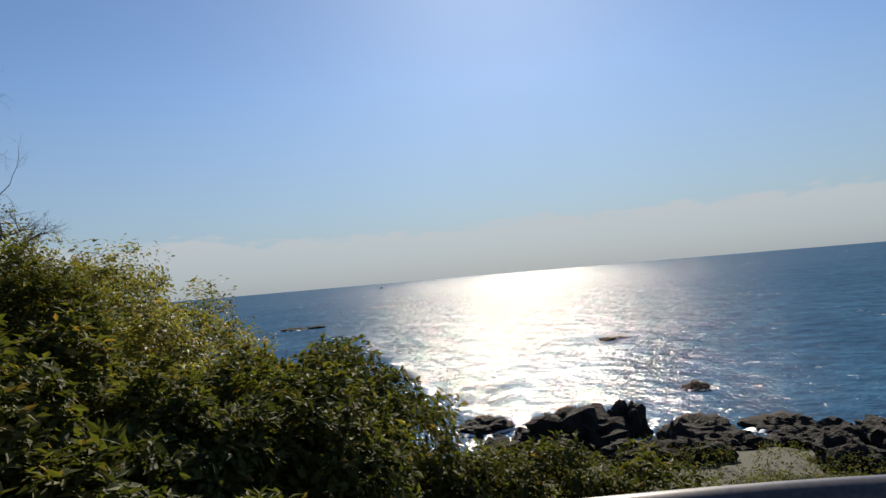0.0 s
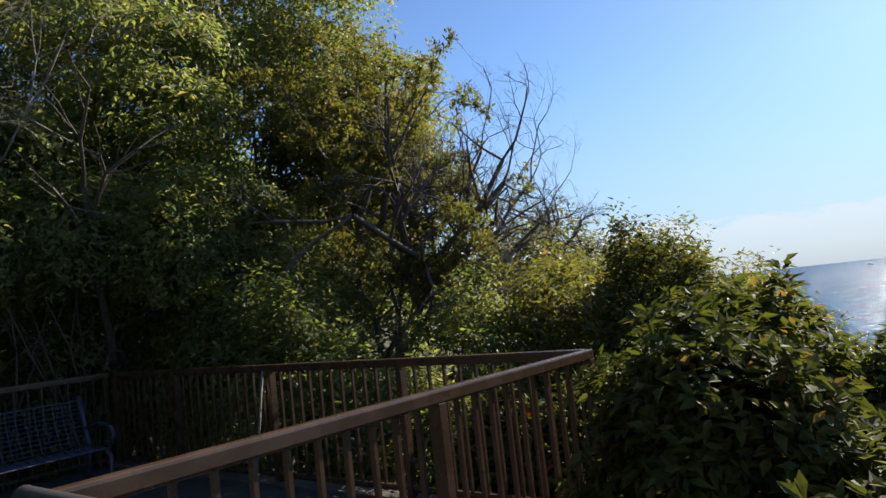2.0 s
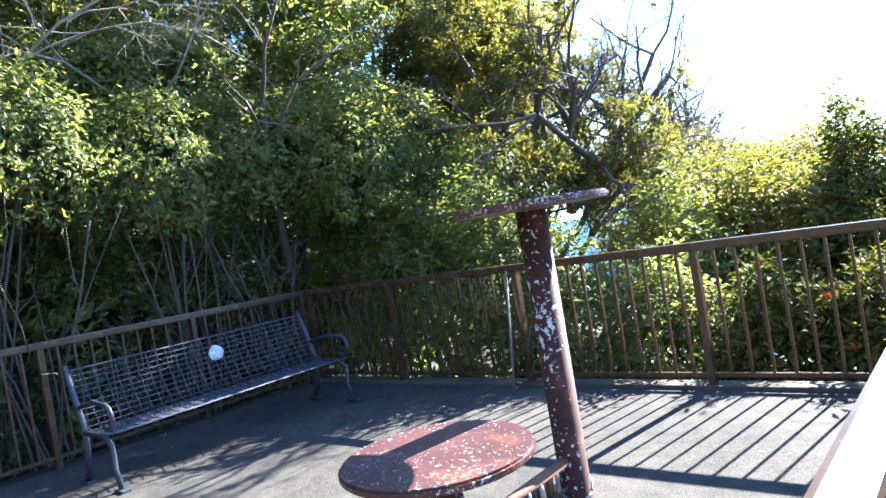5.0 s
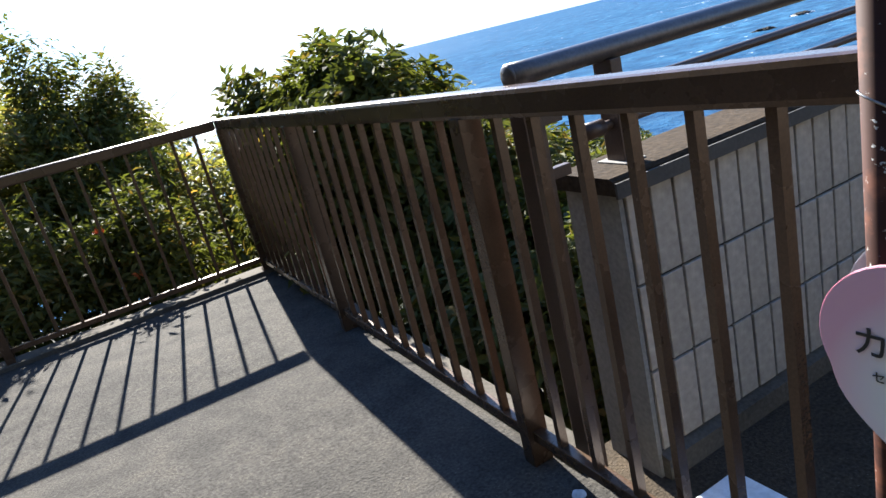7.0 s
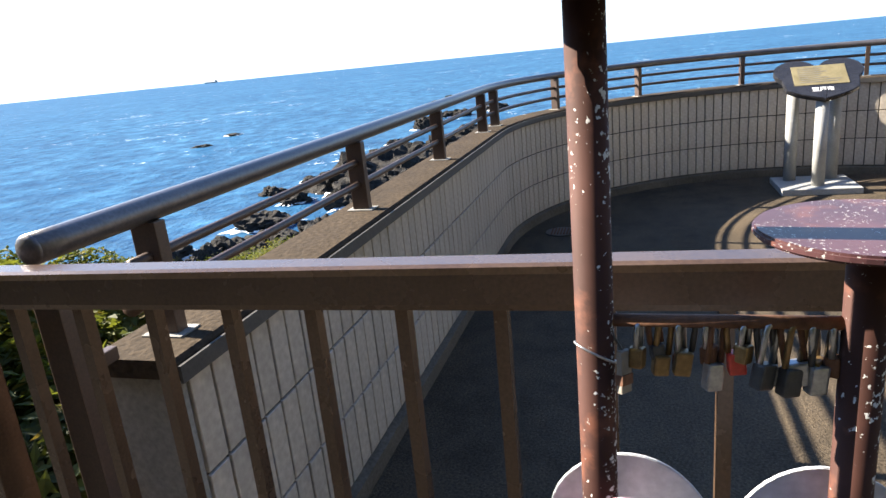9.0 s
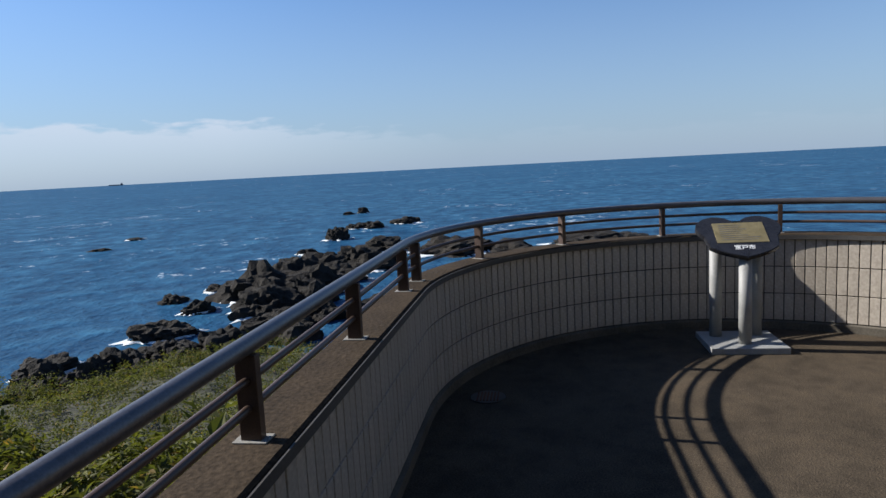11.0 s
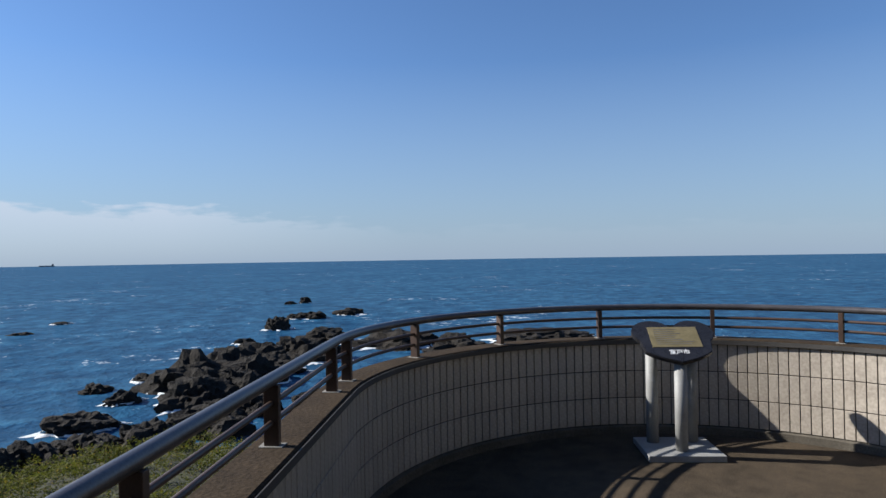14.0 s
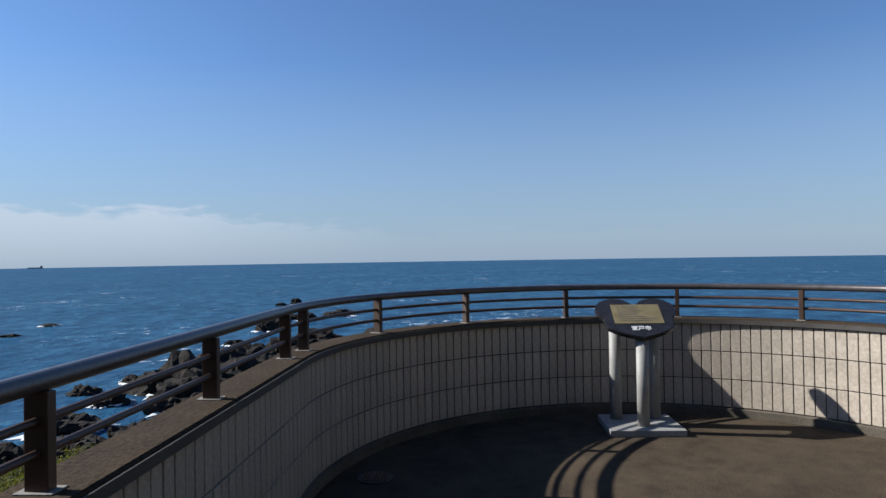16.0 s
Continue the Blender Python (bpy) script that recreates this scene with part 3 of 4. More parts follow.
bm = tube(bmesh.new(), rail_pts(1.118, -3.13), 0.030, 14)
bmesh.ops.create_uvsphere(bm, u_segments=14, v_segments=8, radius=0.0305, matrix=pose(-3.13, LINE_Y, 1.118) @ Matrix.Diagonal((0.35, 1, 1, 1)))
part("handrail", local(bm, rail), M["steel_rail"], rail, "grey weathered round steel tube", True)
for z in (0.925, 1.012):
    part("thin_bar", local(tube(bmesh.new(), rail_pts(z, -2.9), 0.0135, 8), rail), M["bronze_dark"], rail, "", True)
POSTS = [((x, LINE_Y), 90.0) for x in (-2.82, -1.60, -0.42, 0.76)] + [((CX + R * math.cos(radians(a)), CY + R * math.sin(radians(a))), a) for a in (82.7, 58.2, 34.5, 10.3, -14.2, -38.6, -63, -88)]
for (px, py), a in POSTS:
    m = pose(px, py, 0, 0, 0, a)
    bm = bmesh.new()
    box(bm, (-0.034, -0.019, 0.82), (0.034, 0.019, 1.092), 0.003)
    bmesh.ops.transform(bm, matrix=m, verts=bm.verts[:])
    p = part("rail_post", local(bm, rail), M["bronze_dark"], rail)
    bm = bmesh.new()
    box(bm, (-0.055, -0.038, 0.818), (0.055, 0.038, 0.8245), 0.002)
    bmesh.ops.transform(bm, matrix=m, verts=bm.verts[:])
    part("base_pad", local(bm, rail), M["concrete"], p, "pale mortar pad")
bm = tube(bmesh.new(), [(-2.93, LINE_Y, 0.925), (-2.87, LINE_Y, 0.925)], 0.023, 10)
part("end_boss", local(bm, rail), M["bronze_dark"], rail, "black end boss", True)


# ---- fences ----
def fence(name, a, b, posts, label, pitch=0.1405):
    """A baluster fence from plan point a to b. posts: lengths along it."""
    e = tagged(empty(name, (a[0], a[1], tz(a[1]))), label, "fence")
    d = Vector((b[0] - a[0], b[1] - a[1], 0))
    length = d.length
    d.normalize()
    turn = Matrix.Rotation(math.atan2(d.y, d.x), 4, "Z")

    def put(bm):
        bmesh.ops.transform(bm, matrix=turn, verts=bm.verts[:])
        for v in bm.verts:
            v.co.z += tz(a[1] + v.co.y) - tz(a[1])
        return bm

    part("top_rail", put(boxes(((0, -0.031, 1.047), (length, 0.031, 1.114)), bevel=0.012)), M["bronze"], e)
    part("bottom_rail", put(boxes(((0, -0.018, 0.085), (length, 0.018, 0.118)), bevel=0.003)), M["bronze"], e)
    for s in [p for p in posts if p > 0]:
        part("post", put(boxes(((s - 0.026, -0.034, 0.0), (s + 0.026, 0.034, 1.051)), bevel=0.003)), M["bronze"], e)
    stops = sorted(posts)
    for s0, s1 in zip(stops, stops[1:]):
        n = max(1, round((s1 - s0) / pitch))
        for i in range(1, n):
            s = s0 + (s1 - s0) * i / n
            part("baluster", put(boxes(((s - 0.0095, -0.012, 0.115), (s + 0.0095, 0.012, 1.049)))), M["bronze"], e)
    return e


fence("fence", (FX, FY), (FX, 0.26), [0.026, 1.62, 3.20, 4.795], "brown metal baluster fence beside the shrubs and the balcony")
fence("fence", (FX - 0.033, FY), (BX, FY), [0.0, 1.61, 3.235, 4.87, 6.22], "brown metal baluster fence along the terrace edge")
fence("fence", (BX, FY - 0.05), (BX, -3.6), [0.05, 1.45, 2.88, 4.32, 5.76, 7.2, 8.6], "brown metal baluster fence behind the bench")
sp = tagged(empty("stub_post", (-3.105, 1.755, -0.02)), "dark brown square metal post beside the wall end", "post")
part("shaft", boxes(((-0.03, -0.03, 0), (0.03, 0.03, 1.07)), bevel=0.003), M["bronze_dark"], sp)
for z in (0.86, 1.0):
    part("bracket", boxes(((0.03, -0.012, z), (0.10, 0.012, z + 0.03)), bevel=0.003), M["bronze_dark"], sp)


# ---- the camera stand with its locks ----
POLE_A, POLE_B = (-3.463, 0.732), (-3.463, 0.511)


def heart_outline(w, h, k=96, notch=0.0, full=0.0):
    """Points of a heart, w wide and h high, about its middle."""
    pts = []
    for i in range(k):
        t = 2 * math.pi * i / k
        pts.append((math.sin(t) ** 3, (13 * math.cos(t) - 5 * math.cos(2 * t) - 2 * math.cos(3 * t) - math.cos(4 * t)) / 16))
    pts = [(x, y - notch * math.exp(-(abs(x) / 0.22)) if y > 0 else y) for x, y in pts]
    pts = [(x * (1 + full * math.sin(math.pi * min(1.0, -y / 1.06))) if y < 0 else x, y) for x, y in pts]
    lo, hi = min(p[1] for p in pts), max(p[1] for p in pts)
    return [(x * w / 2, ((y - lo) / (hi - lo) - 0.5) * h) for x, y in pts]


def heart_plate(w, h, thick, bevel=0.0, round_=0.0, notch=0.0):
    """A heart that stands in x and z and faces -y."""
    bm = bmesh.new()
    vs = [bm.verts.new((x, 0.0, z)) for x, z in [(a, b * (1 - round_) + round_ * (math.copysign(1, b) * h * 0.46 * math.sqrt(max(0.0, 1 - (2 * a / w) ** 2)) if b < 0 else b)) for a, b in heart_outline(w, h, 96, notch, notch)]]
    f = bm.faces.new(vs)
    g = bmesh.ops.extrude_face_region(bm, geom=[f])
    bmesh.ops.translate(bm, vec=(0, thick, 0), verts=[v for v in g["geom"] if isinstance(v, bmesh.types.BMVert)])
    bmesh.ops.recalc_face_normals(bm, faces=bm.faces[:])
    if bevel:
        rim = [e for e in bm.edges if e.calc_face_angle(0) > 1.2 and abs(e.verts[0].co.y - e.verts[1].co.y) < 1e-5]
        bmesh.ops.bevel(bm, geom=rim, offset=bevel, segments=2, affect="EDGES")
    return bm


def lettering(name, words, size, mat, parent, at, align="CENTER", bold=0.0, tilt=90.0):
    """Flat letters under a thing, facing its -y."""
    cu = bpy.data.curves.new(name, "FONT")
    cu.body, cu.size, cu.align_x, cu.offset, cu.extrude = words, size, align, bold, 0.0004
    cu.resolution_u = 3
    tmp = bpy.data.objects.new(name, cu)
    scene.collection.objects.link(tmp)
    me = bpy.data.meshes.new_from_object(tmp.evaluated_get(bpy.context.evaluated_depsgraph_get()))
    bpy.data.objects.remove(tmp)
    me.materials.clear()
    me.materials.append(mat)
    ob = new(name, me)
    ob.parent = parent
    ob.matrix_basis = pose(*at, tilt)
    return ob


stand = tagged(empty("camera_stand", (POLE_A[0], 0.6215, tz(0.6))), "maroon steel camera stand, two poles with round plates, paint flaking", "camera stand")


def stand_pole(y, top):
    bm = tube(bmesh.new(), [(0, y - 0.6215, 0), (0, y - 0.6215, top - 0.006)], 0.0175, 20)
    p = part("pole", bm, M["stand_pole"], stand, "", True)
    bm = bmesh.new()
    bmesh.ops.create_cone(bm, cap_ends=True, segments=56, radius1=0.089, radius2=0.089, depth=0.008, matrix=pose(0, y - 0.6215, top))
    bmesh.ops.bevel(bm, geom=[e for e in bm.edges if len(e.link_faces) == 2 and e.calc_face_angle() > 1.2], offset=0.0022, segments=2, affect="EDGES")
    part("plate", bm, M["stand_disc"], stand, "round maroon plate with pale flaked paint")
    bm = bmesh.new()
    bmesh.ops.create_cone(bm, cap_ends=True, segments=24, radius1=0.07, radius2=0.07, depth=0.012, matrix=pose(0, y - 0.6215, 0.006))
    part("foot_flange", bm, M["stand_pole"], stand)


stand_pole(POLE_A[1], 1.434 - tz(0.6))
stand_pole(POLE_B[1], 1.222 - tz(0.6))
BAR_Z = 1.136
part("lock_bar", tube(bmesh.new(), [(0, POLE_A[1] - 0.6215, BAR_Z), (0, POLE_B[1] - 0.6215, BAR_Z)], 0.0062, 10), M["rust"], stand, "thin rusty round bar", True)
part("lower_bar", tube(bmesh.new(), [(0, POLE_A[1] - 0.6215, 0.74), (0, POLE_B[1] - 0.6215, 0.74)], 0.0062, 10), M["rust"], stand, "", True)

sign = tagged(empty("heart_sign", (-3.495, 0.615, 0.822), -90), "pink and white heart-shaped notice plate on the camera stand", "sign")
part("front_plate", heart_plate(0.335, 0.297, 0.004, 0.001, 0.0, 0.16), M["pink"], sign, "pink rimmed white printed heart plate")
bm = heart_plate(0.345, 0.305, 0.004, 0.001, 0.0, 0.16)
bmesh.ops.translate(bm, vec=(0, 0.056, 0.008), verts=bm.verts[:])
part("back_plate", bm, M["paper"], sign, "grey white heart plate behind the poles")
for hx in (-0.1135, 0.1135):
    part("clamp", boxes(((hx - 0.026, 0.005, 0.02), (hx + 0.026, 0.056, 0.035)), bevel=0.002), M["lock_steel"], sign)
lettering("title_letters", "カメラスタンド", 0.035, M["ink"], sign, (-0.012, -0.0012, 0.053), bold=0.0002)
for i, words in enumerate(("セルフタイマーを使ったカメラ撮影用の", "スタンドとしてご利用下さい。", "強風等によるカメラの落下には", "充分ご注意下さい。", "危険ですのでスタンドには", "登らないで下さい。")):
    lettering("notice_letters", words, 0.0128, M["ink"], sign, (-0.002, -0.0012, 0.026 - i * 0.0168), bold=0.0)


def padlock(y, mat, w, h, lean, turn, bow=0.02, bow_mat="lock_steel"):
    e = tagged(empty("padlock", (POLE_A[0], y, BAR_Z)), "small weathered padlock hanging on the rusty bar", "padlock", "padlocks on the bar")
    e.matrix_world = pose(POLE_A[0], y, BAR_Z + 0.006, lean, 0, turn)
    arc = [(0.0, math.cos(a) * w * 0.42, -0.0095 + math.sin(a) * w * 0.42) for a in [math.pi * i / 8 for i in range(9)]]
    arc = [(0.0, w * 0.42, -bow - 0.012)] + arc + [(0.0, -w * 0.42, -bow - 0.012)]
    part("shackle", tube(bmesh.new(), arc, 0.0029, 7), M[bow_mat], e, "", True)
    part("body", boxes(((-0.0065, -w / 2, -bow - 0.012 - h), (0.0065, w / 2, -bow - 0.012)), bevel=0.0025), M[mat], e)
    return e


LOCKS = [
    (0.675, "lock_brass", 0.017, 0.030, 6, 70, 0.014), (0.664, "lock_black", 0.015, 0.026, -5, 20, 0.012), (0.652, "lock_brass", 0.018, 0.030, 4, 15, 0.022), (0.640, "rust", 0.018, 0.030, -3, 65, 0.020),
    (0.632, "lock_brass", 0.019, 0.036, 5, 10, 0.018), (0.617, "rust", 0.016, 0.028, -4, 60, 0.014), (0.608, "lock_steel", 0.019, 0.040, 3, 25, 0.028), (0.596, "lock_red", 0.019, 0.032, -3, 5, 0.018),
    (0.585, "lock_brass", 0.016, 0.026, 5, 50, 0.010), (0.572, "lock_steel", 0.020, 0.030, -4, 15, 0.030), (0.563, "lock_black", 0.022, 0.036, 8, 40, 0.026), (0.552, "lock_steel", 0.024, 0.034, -6, 5, 0.026),
    (0.543, "lock_black", 0.022, 0.040, 5, 30, 0.030), (0.532, "lock_brass", 0.020, 0.034, -5, 60, 0.024), (0.524, "lock_steel", 0.020, 0.040, 3, 20, 0.028), (0.517, "rust", 0.016, 0.03, -3, 70, 0.02),
]
for i, (y, mat, w, h, lean, turn, bow) in enumerate(LOCKS):
    padlock(y + 0.017, mat, w * 0.8, h * 0.66, lean * 1.6, turn, bow * 1.05, ("lock_steel", "rust", "lock_brass", "lock_steel", "lock_black")[i % 5])
wire = tagged(obj("wire_loop", tube(bmesh.new(), [(POLE_A[0] + 0.0188 * math.cos(a), POLE_A[1] + 0.0188 * math.sin(a), 1.107 + 0.012 * math.sin(a - 0.6)) for a in [2 * math.pi * i / 24 for i in range(25)]], 0.0012, 6), M["lock_steel"], None, "", True), "thin bright wire looped round the pole", "wire")
tag = tagged(empty("name_tag", (POLE_A[0] - 0.012, 0.706, 1.094)), "small pale wooden tag tied to the lock bar", "tag")
part("tag_plate", boxes(((-0.003, -0.0075, -0.02), (0.003, 0.0075, 0.02)), bevel=0.001), M["dry_twig"], tag)
part("tag_band", boxes(((-0.0042, -0.0078, -0.012), (0.0042, 0.0078, -0.002)), bevel=0.0005), M["rust"], tag)
tag.rotation_euler = (radians(8), radians(6), radians(55))
part("tag_string", tube(bmesh.new(), [(0, 0, 0.018), (0.006, 0.004, 0.03), (0.012, 0.006, 0.046)], 0.0012, 6), M["lock_black"], tag)

# ---- the heart lectern on the balcony ----
lect = tagged(empty("heart_lectern", (2.6, -0.88, BALC), -90), "black heart-shaped stone panel with brass plate on three grey posts", "lectern")
m = pose(0.0, 0.0, 0.975, -55)
bm = heart_plate(0.72, 0.56, 0.045, 0.006, 0.75)
bmesh.ops.transform(bm, matrix=m, verts=bm.verts[:])
part("panel", bm, M["black_stone"], lect, "polished black stone heart")
bm = boxes(((-0.215, -0.004, -0.075), (0.215, 0.0, 0.185)), bevel=0.0015)
bmesh.ops.transform(bm, matrix=m, verts=bm.verts[:])
plate = part("brass_plate", bm, M["gold"], lect, "worn brass plate with engraved lines")
rr = random.Random(4)
for i in range(8):
    w = rr.uniform(0.08, 0.17)
    bm = boxes(((-0.17, -0.0055, 0.15 - i * 0.027), (-0.17 + 2 * w, -0.0042, 0.154 - i * 0.027)))
    bmesh.ops.transform(bm, matrix=m, verts=bm.verts[:])
    part("engraved_line", bm, M["lock_steel"], plate)
t = lettering("city_letters", "室戸市", 0.058, M["boat_white"], lect, (0, 0, 0), bold=0.001)
t.matrix_basis = m @ pose(0, -0.001, -0.155, 90)
for lx, ly, top in ((0.21 - 0.03, 0.14, 0.93), (0.0, -0.12, 0.80), (-0.17, 0.16, 0.93)):
    part("leg", tube(bmesh.new(), [(-lx, ly, 0.05), (-lx, ly, top)], 0.053, 24), M["plinth_grey"], lect, "", True)
part("plinth", boxes(((-0.32, -0.29, 0.0), (0.32, 0.30, 0.055)), bevel=0.006), M["plinth_grey"], lect)
bm = bmesh.new()
bmesh.ops.create_cone(bm, cap_ends=True, segments=32, radius1=0.13, radius2=0.13, depth=0.012, matrix=pose(0, 0, 0.002))
drain = tagged(empty("floor_drain", (1.28, 1.28, BALC)), "round dark iron floor drain by the wall", "drain")
part("rim", bm, M["lock_black"], drain)
for i in range(7):
    part("slot_bar", boxes(((-0.09, -0.075 + i * 0.025 - 0.006, 0.008), (0.09, -0.075 + i * 0.025 + 0.006, 0.014))), M["rust"], drain)

# ---- the bench ----
B0 = tz(3.1)
bench = tagged(empty("bench", (-8.35, 3.22, B0)), "dark blue steel mesh park bench with curled arms by the fence", "bench")
HALF = 1.12


def grid_part(name, rows, cols, at, r=0.0045):
    """A welded wire panel. at(u, v) gives a place for u along the bench and v across."""
    bm = bmesh.new()
    for i in range(rows + 1):
        v = i / rows
        tube(bm, [at(u, v) for u in (0, 0.5, 1)], r * (1.6 if i in (0, rows) else 1.0), 5)
    for j in range(cols + 1):
        u = j / cols
        tube(bm, [at(u, v) for v in (0, 0.33, 0.66, 1)], r, 5)
    return part(name, bm, M["bench"], bench)


def seat_at(u, v):
    return (0.25 - 0.47 * v, HALF * (2 * u - 1), 0.43 - 0.035 * math.sin(v * math.pi) + (0.02 if v > 0.95 else 0))


def back_at(u, v):
    return (-0.22 - 0.16 * v - 0.03 * math.sin(v * math.pi), HALF * (2 * u - 1), 0.45 + 0.44 * v)


grid_part("seat_mesh", 14, 26, seat_at)
grid_part("back_mesh", 10, 26, back_at)
for sy in (-1, 1):
    y = sy * (HALF + 0.02)
    bm = tube(bmesh.new(), [(-0.42, y, 0.93), (-0.30, y, 0.62), (-0.23, y, 0.43), (-0.26, y, 0.2), (-0.33, y, 0.02)], 0.024, 10)
    fr = part("side_frame", bm, M["bench"], bench, "", True)
    part("front_leg", tube(bmesh.new(), [(-0.23, y, 0.41), (0.1, y, 0.40), (0.22, y, 0.34), (0.2, y, 0.16), (0.26, y, 0.02)], 0.021, 10), M["bench"], fr, "", True)
    arm = [(-0.29, y, 0.60), (0.0, y, 0.66), (0.2, y, 0.64)] + [(0.2 + 0.09 * math.sin(a), y, 0.55 + 0.09 * math.cos(a)) for a in [radians(20 + 25 * i) for i in range(9)]]
    part("armrest", tube(bmesh.new(), arm, 0.019, 10), M["bench"], fr, "curled dark steel armrest", True)
    for fx in (-0.34, 0.26):
        part("foot", boxes(((fx - 0.07, y - 0.035, 0.0), (fx + 0.07, y + 0.035, 0.03)), bevel=0.006), M["bench"], fr)
bm = bmesh.new()
bmesh.ops.create_icosphere(bm, subdivisions=3, radius=0.065)
for v in bm.verts:
    v.co *= 1 + 0.5 * noise.noise(v.co * 18)
    v.co.x *= 0.35
ob = tagged(obj("plastic_bag", bm, M["paper"]), "crumpled white plastic bag tied to the bench back", "bag")
ob.matrix_world = pose(-8.68, 3.32, B0 + 0.74)
bm = bmesh.new()
bmesh.ops.create_icosphere(bm, subdivisions=3, radius=0.02)
for v in bm.verts:
    v.co *= 1 + 0.45 * noise.noise(v.co * 45)
    v.co.z = max(v.co.z * 0.3, -0.004) + 0.004
scrap = tagged(obj("paper_scrap", bm, M["paper"]), "small crumpled white paper scrap on the concrete by the fence", "litter")
scrap.matrix_world = pose(-3.225, 1.68, tz(1.68), 0, 0, 30)
stick = tagged(obj("walking_pole", tube(bmesh.new(), [(-6.52, 4.86, tz(4.86)), (-6.53, 5.045, 1.02)], 0.011, 8), M["dry_twig"], None, "", True), "pale thin stick leaning against the fence", "stick")

# ---- ships far out ----
ship = tagged(empty("cargo_ship", (3780, 2570, SEA)), "dark cargo ship far out on the horizon", "ship")
part("hull", boxes(((-40, -8, 0), (40, 8, 6)), bevel=1.5), M["ship"], ship)
part("bridge", boxes(((-36, -6, 6), (-26, 6, 15)), bevel=0.5), M["ship"], ship)
ship.rotation_euler.z = radians(120)
for bx, by, s, turn in ((-170, 2150, 1.0, 20), (1240, -820, 1.6, 100)):
    e = tagged(empty("fishing_boat", (bx, by, SEA), turn), "small white fishing boat on the open sea", "boat")
    part("hull", boxes(((-8 * s, -2 * s, 0), (8 * s, 2 * s, 2.4 * s)), bevel=0.6), M["boat_white"], e)
    part("cabin", boxes(((-4 * s, -1.5 * s, 2.4 * s), (1 * s, 1.5 * s, 5 * s)), bevel=0.3), M["boat_white"], e)


# ---- plants ----
def unit(v):
    return v / np.maximum(1e-6, np.linalg.norm(v, axis=-1, keepdims=True))


def leaf_arrays(base, axis, face, length, width, droop):
    """Leaves of five corners and four triangles, folded along the midrib."""
    side = unit(np.cross(axis, face))
    up = np.cross(side, axis)
    L, W = length[:, None], width[:, None]
    mid = base + axis * L * 0.48 - up * W * 0.16
    tip = base + axis * L - up * L * droop[:, None]
    verts = np.stack([base, mid + side * W * 0.5 + up * W * 0.22, mid - side * W * 0.5 + up * W * 0.22, mid, tip], 1).reshape(-1, 3)
    k = np.arange(len(base))[:, None] * 5
    faces = (k[:, :, None] + np.array([[0, 3, 1], [0, 2, 3], [1, 3, 4], [3, 2, 4]])[None]).reshape(-1, 3)
    return verts, faces


def crown(name, blobs, clusters, per, length, mat, seed, parent=None, spread=0.5, shell=0.7, gaps=0.30, low=-0.45, aspect=0.42):
    """Leaves in tufts over the outside of some round masses, with gaps and an uneven outline."""
    g = np.random.default_rng(seed)
    B = np.array(blobs, float)
    area = (B[:, 3] * B[:, 4] + B[:, 3] * B[:, 5] + B[:, 4] * B[:, 5])
    pick = g.choice(len(B), clusters * 2, p=area / area.sum())
    d = unit(g.normal(size=(clusters * 2, 3)))
    d[:, 2] = np.where(d[:, 2] < low, -d[:, 2], d[:, 2])
    ph = g.uniform(0, 6.28, (len(B), 3))[pick]
    lump = 0.10 * np.sin(d[:, 0] * 7 + ph[:, 0]) + 0.10 * np.sin(d[:, 1] * 8 + ph[:, 1]) + 0.09 * np.sin(d[:, 2] * 9 + ph[:, 2]) + 0.07 * np.sin((d[:, 0] + d[:, 1]) * 17 + ph[:, 1])
    rad = (shell + (1 - shell) * g.random(len(d)) ** 0.6) * (1 + lump)
    pos = B[pick, :3] + d * B[pick, 3:] * rad[:, None]
    keep = np.ones(len(pos), bool)
    for b in B:
        keep &= ~((((pos - b[:3]) / b[3:]) ** 2).sum(1) < (shell * 0.82) ** 2)
    thin = np.sin(pos[:, 0] * 5.1 + ph[:, 0] * 0) * np.sin(pos[:, 1] * 4.7) * np.sin(pos[:, 2] * 5.3)
    keep &= (thin > -gaps) | (g.random(len(pos)) < 0.35)
    pos, d = pos[keep][:clusters], d[keep][:clusters]
    out = unit(d + np.array([0, 0, 0.45]) + g.normal(size=d.shape) * 0.25)
    n = len(pos) * per
    out, c = np.repeat(out, per, 0), np.repeat(pos, per, 0)
    a = unit(np.cross(out, g.normal(size=(n, 3))))
    axis = unit(a + out * g.uniform(-0.1, 0.9, (n, 1)))
    ln = length * g.uniform(0.6, 1.2, n)
    base = c + axis * (ln * 0.12)[:, None] + g.normal(size=(n, 3)) * (length * spread)
    face = unit(out + g.normal(size=(n, 3)) * 0.35)
    v, f = leaf_arrays(base, axis, face, ln, ln * aspect * g.uniform(0.8, 1.2, n), g.uniform(0.05, 0.35, n))
    ob = mesh_from_arrays(name, v, f, mat, parent)
    return ob


